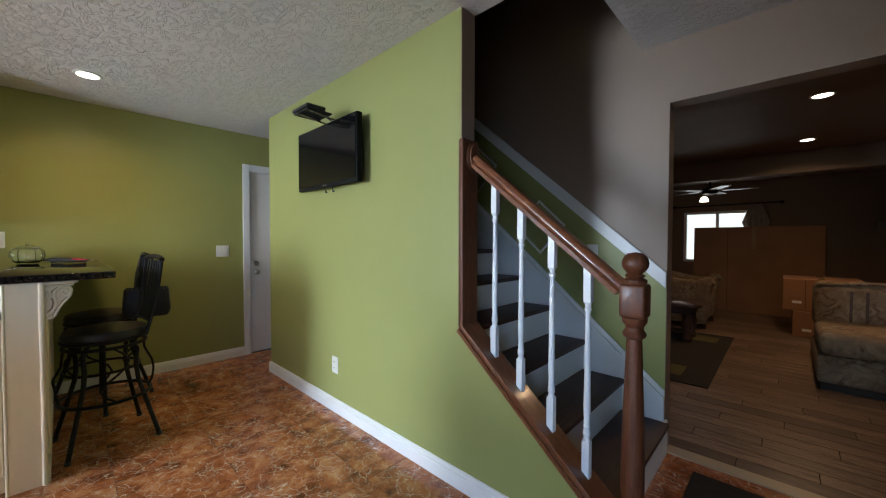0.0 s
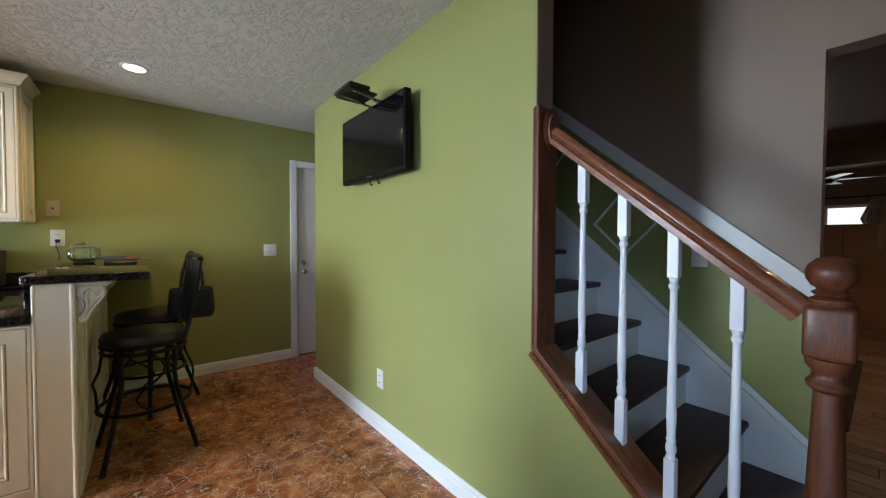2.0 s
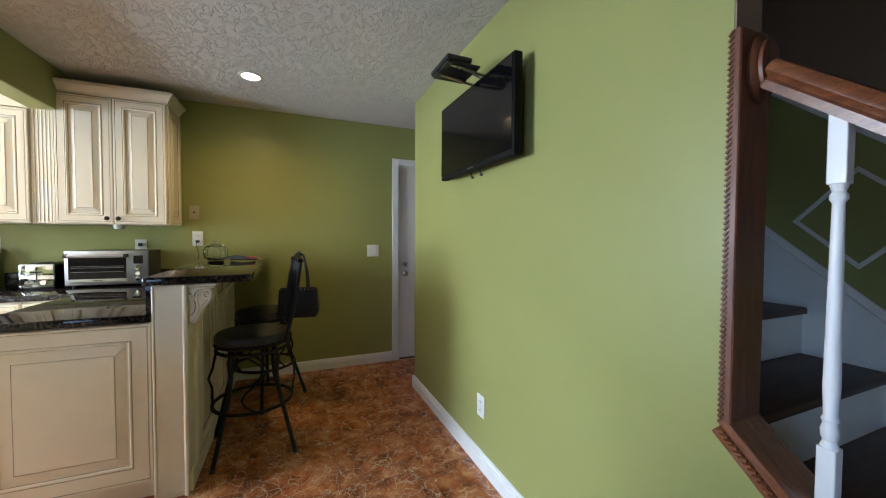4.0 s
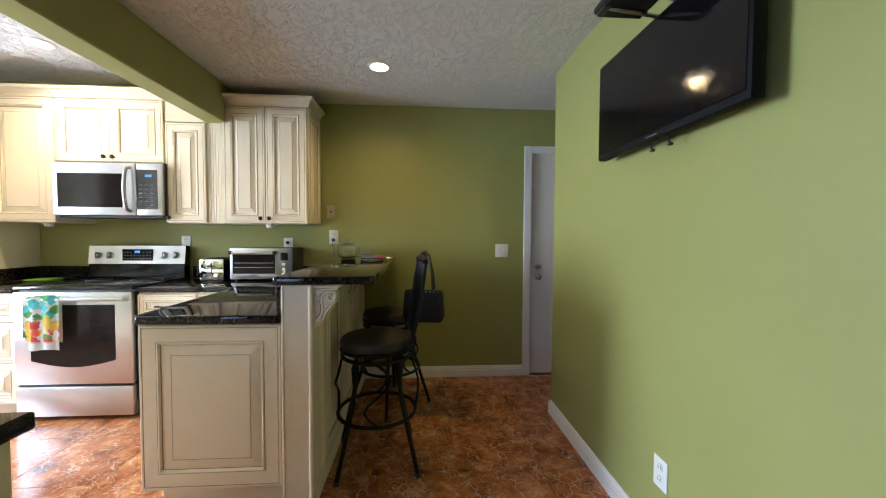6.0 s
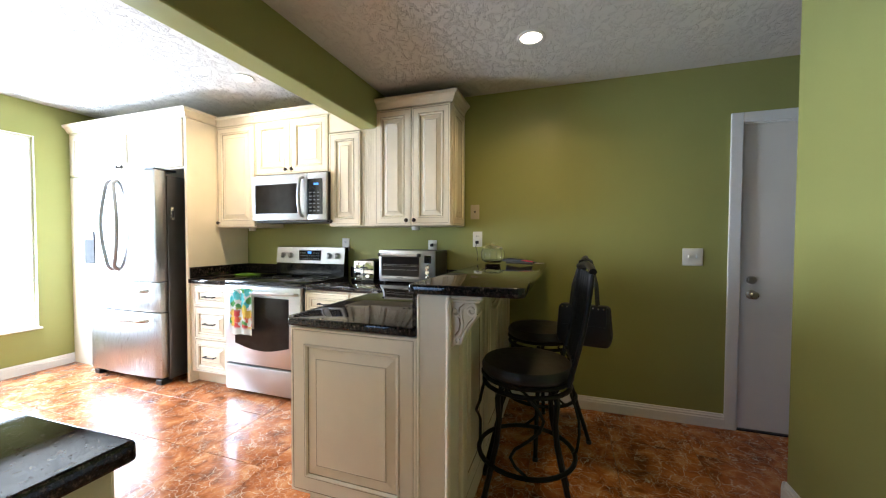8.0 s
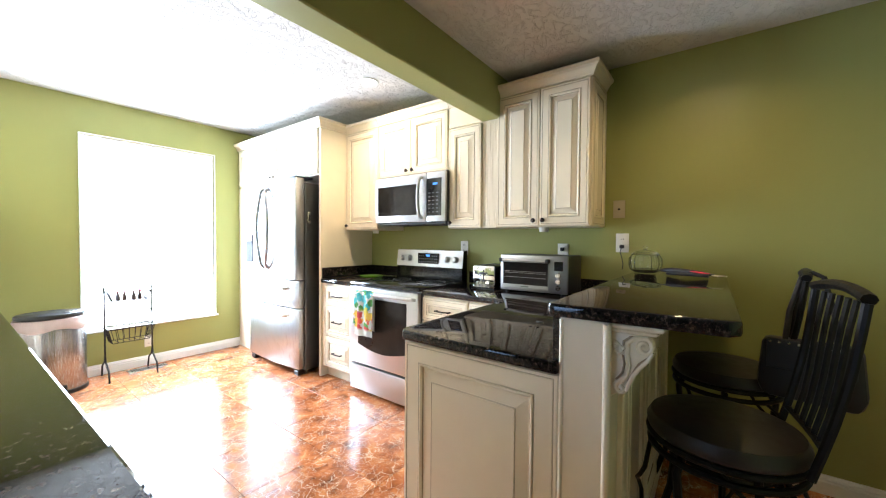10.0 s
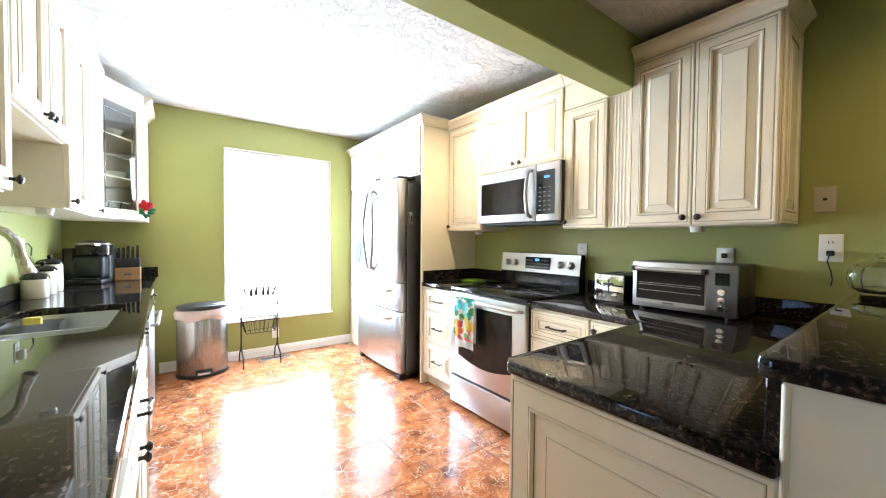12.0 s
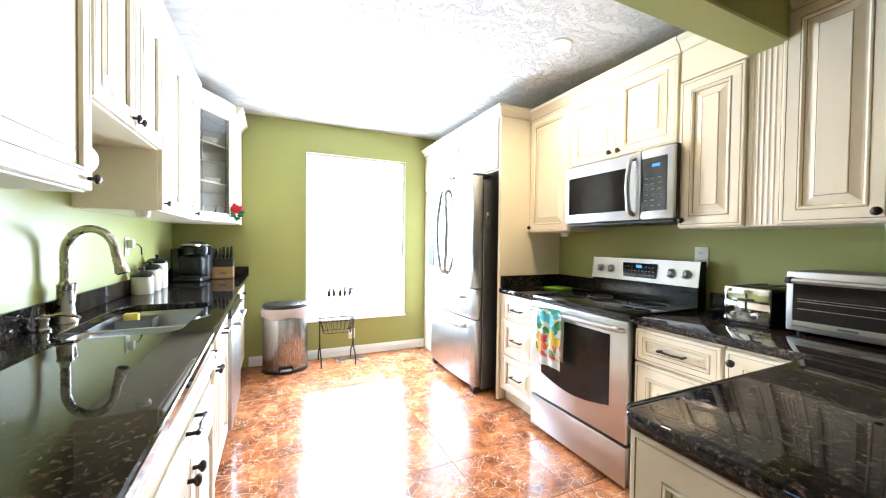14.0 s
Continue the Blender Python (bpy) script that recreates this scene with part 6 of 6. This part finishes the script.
hk = thing("ceiling_hook", "small dark hook screwed in the kitchen ceiling", "hook", pose(-2.55, -3.60, ZK))
part("stem", tube([(0, 0, 0), (0, 0, -0.03), (0.012, 0, -0.045), (0.0, 0, -0.06), (-0.010, 0, -0.05)], 0.003, 6), BLACKP, hk)
tagged(part("dish_cloth", bx(-4.30, -4.14, -2.26, -2.10, 0.9135, 0.925, 0.004, 2), LIME, None, "lime green sponge cloth on the worktop", True), category="sponge")
for x, y, z in ((-4.25, -2.15, ZU), (-1.52, -2.28, ZL)):
    o = thing("puck_light", "white under-cabinet puck light", "light fixture", pose(x, y, z))
    part("housing", rod((0, 0, -0.03), (0, 0, -0.001), 0.028, 0.034, 16), PLASTIC, o)
pt = thing("paper_towel", "white paper towel roll under the wall cabinet", "paper towel", pose(-1.50, -1.52, 1.56))
part("roll", rod((0, -0.0, 0), (0.0, -0.13, 0.0), 0.062, seg=28), TOWEL, pt, smooth=True)
part("holder", tube([(0, 0.02, 0.0), (0, -0.15, 0.0), (0, -0.15, 0.163)], 0.006, 6), NICKEL, pt)

# ---- living room ----
rug = thing("area_rug", "black rug with olive block pattern on plank floor", "rug", pose(0, 0, 0))
part("rug_surface", bx(-2.60, -0.57, 4.12, 6.33, 0.001, 0.012, 0.003), MATDARK, rug)
OLIVE = mottled("olive_rug_pile", (0.10, 0.09, 0.03), 0.95, scale=30, amount=0.3, grain=400, strength=0.6)
for a in ((-0.95, -0.70, 5.85, 6.15), (-1.25, -0.80, 4.30, 4.62), (-1.50, -1.15, 5.30, 5.60)):
    part("block", bx(*a, 0.0122, 0.0135), OLIVE, rug, "olive block")
so = thing("sofa", "pale floral brocade sofa end with piped back cushion", "sofa", pose(0.10, 4.78, 0))
part("base", bx(0.0, 2.0, 0.0, 0.95, 0.06, 0.30, 0.03, 2), UPHOL, so, smooth=True)
for i in range(2):
    part("seat_cushion", bx(0.01 + i, 0.99 + i, -0.03, 0.72, 0.305, 0.50, 0.06, 4), UPHOL, so, smooth=True)
    c = part("back_cushion", bx(0.0 + i, 0.99 + i, 0.68, 0.92, 0.42, 0.86, 0.07, 4), UPHOL, so, smooth=True)
    for x in (0.24, 0.34):
        part("stripe", bx(x + i, x + 0.02 + i, 0.675, 0.679, 0.50, 0.79), DARKW, c)
    part("piping", tube([(0.02 + i, 0.69, 0.84), (0.30 + i, 0.685, 0.865), (0.70 + i, 0.685, 0.862), (0.97 + i, 0.69, 0.84)], 0.018, 8), UPHOL, c, smooth=True)
part("plinth", bx(0.03, 1.97, 0.03, 0.92, 0.0, 0.059), BLACKP, so)
ac = thing("armchair", "beige floral armchair with rolled arms", "armchair", pose(-1.32, 7.05, 0))
part("seat", bx(-0.45, 0.42, -0.30, 0.30, 0.10, 0.44, 0.05, 3), UPHOL, ac, smooth=True)
part("backrest", bx(-0.55, -0.32, -0.34, 0.42, 0.10, 0.88, 0.08, 4), UPHOL, ac, smooth=True)
for y in (-0.38, 0.38):
    part("arm", prism([(-0.42, 0.08), (0.42, 0.08), (0.45, 0.50), (0.47, 0.60)] + arc(0.42, 0.66, 0.085, -10, 160, 8) + [(0.10, 0.70), (-0.35, 0.80), (-0.42, 0.70)], y - 0.11, y + 0.11, 'y', bev=0.04), UPHOL, ac, smooth=True)
for x in (-0.40, 0.38):
    for y in (-0.36, 0.36):
        part("leg", rod((x, y, 0), (x, y, 0.09), 0.03), DARKW, ac)
ct = thing("coffee_table", "dark carved wooden coffee table on the rug", "coffee table", pose(-1.30, 5.85, 0.0135))
part("tabletop", prism([(-0.55, -0.28), (0.40, -0.28), (0.47, -0.15), (0.47, 0.15), (0.40, 0.28), (-0.55, 0.28)], 0.43, 0.475, 'z', bev=0.012), DARKW, ct, smooth=True)
part("apron", bx(-0.48, 0.38, -0.22, 0.22, 0.34, 0.428, 0.01), DARKW, ct)
for x in (-0.42, 0.32):
    for y in (-0.17, 0.17):
        part("leg", lathe([(0.05, 0.0), (0.06, 0.04), (0.035, 0.09), (0.05, 0.16), (0.06, 0.22), (0.04, 0.30), (0.05, 0.34)], 14, at=(x, y, 0)), DARKW, ct, smooth=True)
part("stretcher", bx(-0.40, 0.30, -0.03, 0.03, 0.08, 0.12, 0.008), DARKW, ct)


def carton(name, label, x0, x1, y0, y1, z0, z1):
    c = thing(name, label, "cardboard box", pose((x0 + x1) / 2, (y0 + y1) / 2, z0), group="cardboard boxes")
    w, d, h = (x1 - x0) / 2, (y1 - y0) / 2, z1 - z0
    part("carton", bx(-w, w, -d, d, 0, h, 0.006, 1), KRAFT, c)
    part("tape_strip", bx(-0.03, 0.03, -d - 0.001, d + 0.001, h - 0.002, h + 0.001), TAPE, c, "shiny packing tape")
    part("tape_strip", bx(-0.03, 0.03, -d - 0.0016, -d - 0.0002, h * 0.75, h), TAPE, c, "shiny packing tape")
    part("flap_seam", bx(-w * 0.42, -w * 0.42 + 0.006, -d - 0.0016, -d - 0.0002, 0.02, h - 0.01), DARKW, c)
    part("shipping_label", bx(-w * 0.75, -w * 0.75 + 0.09, -d - 0.002, -d - 0.0004, h * 0.22, h * 0.22 + 0.035), PLASTIC, c, "small white shipping label")


carton("carton", "huge flat brown cardboard box leaning by the window", -1.36, 0.36, 8.60, 8.78, 0.0, 1.51)
carton("carton", "brown cardboard box stacked on another", -0.12, 0.62, 7.10, 7.75, 0.34, 0.76)
carton("carton", "low brown cardboard box on the floor", -0.02, 0.70, 7.05, 7.70, 0.0, 0.335)
cu = thing("curtain", "pale gathered curtain tied up on the rod", "curtain", pose(-0.52, 9.52, 0))
for k in range(9):
    x = -0.16 + 0.04 * k
    part("fold", tube([(x * 0.35, 0, 1.98), (x * 0.7, -0.02, 1.82), (x * 1.15, -0.03 - 0.03 * (k % 2), 1.62), (x * 0.9, -0.01 - 0.02 * (k % 2), 1.50), (x * 0.4, 0.0, 1.56)], 0.026, 8), CURTAIN, cu, smooth=True)
rd = thing("curtain_rod", "dark metal curtain rod with ball ends", "curtain rod", pose(-1.02, 9.50, 1.975))
part("rod", rod((-0.82, 0, 0), (0.84, 0, 0.015), 0.013), IRON, rd)
for x in (-0.84, 0.86):
    part("finial", blob((x, 0, 0.008), 0.03, 0.03, 0.03, 10, 8), IRON, rd, smooth=True)
for x in (-0.70, 0.70):
    part("bracket", rod((x, 0, 0.005), (x, 0.10, 0.005), 0.01), IRON, rd)
fn = thing("ceiling_fan", "dark ceiling fan with a lit glass shade", "ceiling fan", pose(-1.03, 7.75, 2.44))
part("downrod", rod((0, 0, -0.001), (0, 0, -0.28), 0.015), IRON, fn)
part("canopy", lathe([(0.02, -0.06), (0.06, -0.03), (0.07, -0.001)], 18), IRON, fn, smooth=True)
part("motor", lathe([(0.04, -0.42), (0.10, -0.40), (0.12, -0.36), (0.11, -0.31), (0.05, -0.28), (0.016, -0.27)], 24), IRON, fn, smooth=True)
for k in range(5):
    b = bx(0.14, 0.62, -0.065, 0.065, -0.352, -0.344, 0.003)
    bx(0.08, 0.16, -0.02, 0.02, -0.358, -0.351, bm=b)
    part("blade", b, DARKW, fn).matrix_basis = pose(0, 0, 0, 0, 0, 72 * k + 8)
part("shade", lathe([(0.02, -0.44), (0.05, -0.47), (0.065, -0.52), (0.06, -0.525), (0, -0.50)], 18, at=(-0.07, -0.02, 0)), BULB, fn, "lit frosted glass shade", True)
fp = thing("fireplace", "dark stone fireplace with a mantel shelf", "fireplace", pose(2.0, 9.2, 0), kind="structure")
part("chimney_breast", bx(-0.85, 1.2, 0.0, 0.395, 0, 2.43, 0.02), STONE, fp)
part("mantel", bx(-1.05, 1.3, -0.20, 0.0, 1.45, 1.56, 0.015), DARKW, fp)
for x in (-0.65, 0.9):
    part("mantel_bracket", bx(x - 0.08, x + 0.08, -0.14, 0.0, 1.25, 1.449, 0.02), DARKW, fp)
part("firebox", bx(-0.35, 0.7, -0.01, 0.0, 0.2, 0.9), BLACKP, fp)


# ---- floor pieces ----
TS = 0.4617
floor_ob = bpy.data.objects["floor"]


def tile_at(name, parent, x0, x1, y0, y1, material, cache, bev=0.0009, z=0.0, th=0.012):
    key = (round(x1 - x0, 3), round(y1 - y0, 3))
    if key not in cache:
        w, h = key
        bm = bmesh.new()
        lo = [bm.verts.new(p) for p in ((-w / 2, -h / 2, -th), (w / 2, -h / 2, -th), (w / 2, h / 2, -th), (-w / 2, h / 2, -th))]
        mid = [bm.verts.new((v.co.x, v.co.y, -bev)) for v in lo]
        hi = [bm.verts.new((v.co.x - math.copysign(bev, v.co.x), v.co.y - math.copysign(bev, v.co.y), 0)) for v in lo]
        for a, b in ((lo, mid), (mid, hi)):
            for k in range(4):
                bm.faces.new((a[k], a[(k + 1) % 4], b[(k + 1) % 4], b[k]))
        bm.faces.new(hi)
        me = bpy.data.meshes.new(name)
        bmesh.ops.recalc_face_normals(bm, faces=bm.faces[:])
        bm.to_mesh(me)
        bm.free()
        me.materials.append(material)
        cache[key] = me
    ob = new(name, cache[key])
    ob.location = ((x0 + x1) / 2, (y0 + y1) / 2, z)
    ob.parent = parent
    return ob


cache = {}
g = 0.0014
for i in range(-4, 10):
    for j in range(-12, 5):
        x0, y0 = -2.622 + i * TS, 0.992 + j * TS
        xa, xb = max(x0, XW), min(x0 + TS, XE)
        ya, yb = max(y0, YF), min(y0 + TS, YB + 0.02)
        if xb - xa < 0.05 or yb - ya < 0.05:
            continue
        if xa > XS and yb < YS or (ya > YT and -3.70 < xa and xb < -1.1):
            continue
        tile_at("tile", floor_ob, xa + g, xb - g, ya + g, yb - g, TILE, cache)
cache = {}
lf = bpy.data.objects["floor_living"]
PW, PL = 0.127, 0.92
for j in range(54):
    y0 = YB + 0.12 + j * PW
    for i in range(-3, 4):
        x0 = -0.3 + i * PL + (j * 0.37 % 1.0) * PL
        if j > 37 and (i < -2 or i > 2):
            continue
        tile_at("plank", lf, x0 + 0.0025, x0 + PL - 0.0025, y0 + 0.0025, y0 + PW - 0.0025, PLANK, cache, 0.0018)
setting("threshold", bx(OX0, OX1, YB + 0.02, YB + T, -0.003, 0.006, 0.002), IVORY, "cream threshold strip")
tagged(part("doormat", bx(-0.46, 0.85, 2.02, 2.70, 0.001, 0.013, 0.004), MATDARK, None, "dark doormat on the tile floor before the stairs"), category="doormat")
for x, y, z in DOWNLIGHTS + LIVING_LIGHTS:
    d = thing("recessed_light", "lit round recessed ceiling light with white trim", "ceiling light", pose(x, y, z), group="recessed ceiling lights")
    part("trim_ring", lathe([(0.078, 0.0), (0.078, -0.004), (0.072, -0.008), (0.060, -0.006), (0.060, 0.0)], 28), WHITE, d, smooth=True)
    part("lamp_face", rod((0, 0, -0.0045), (0, 0, -0.001), 0.059, seg=28), LAMPGLOW, d)
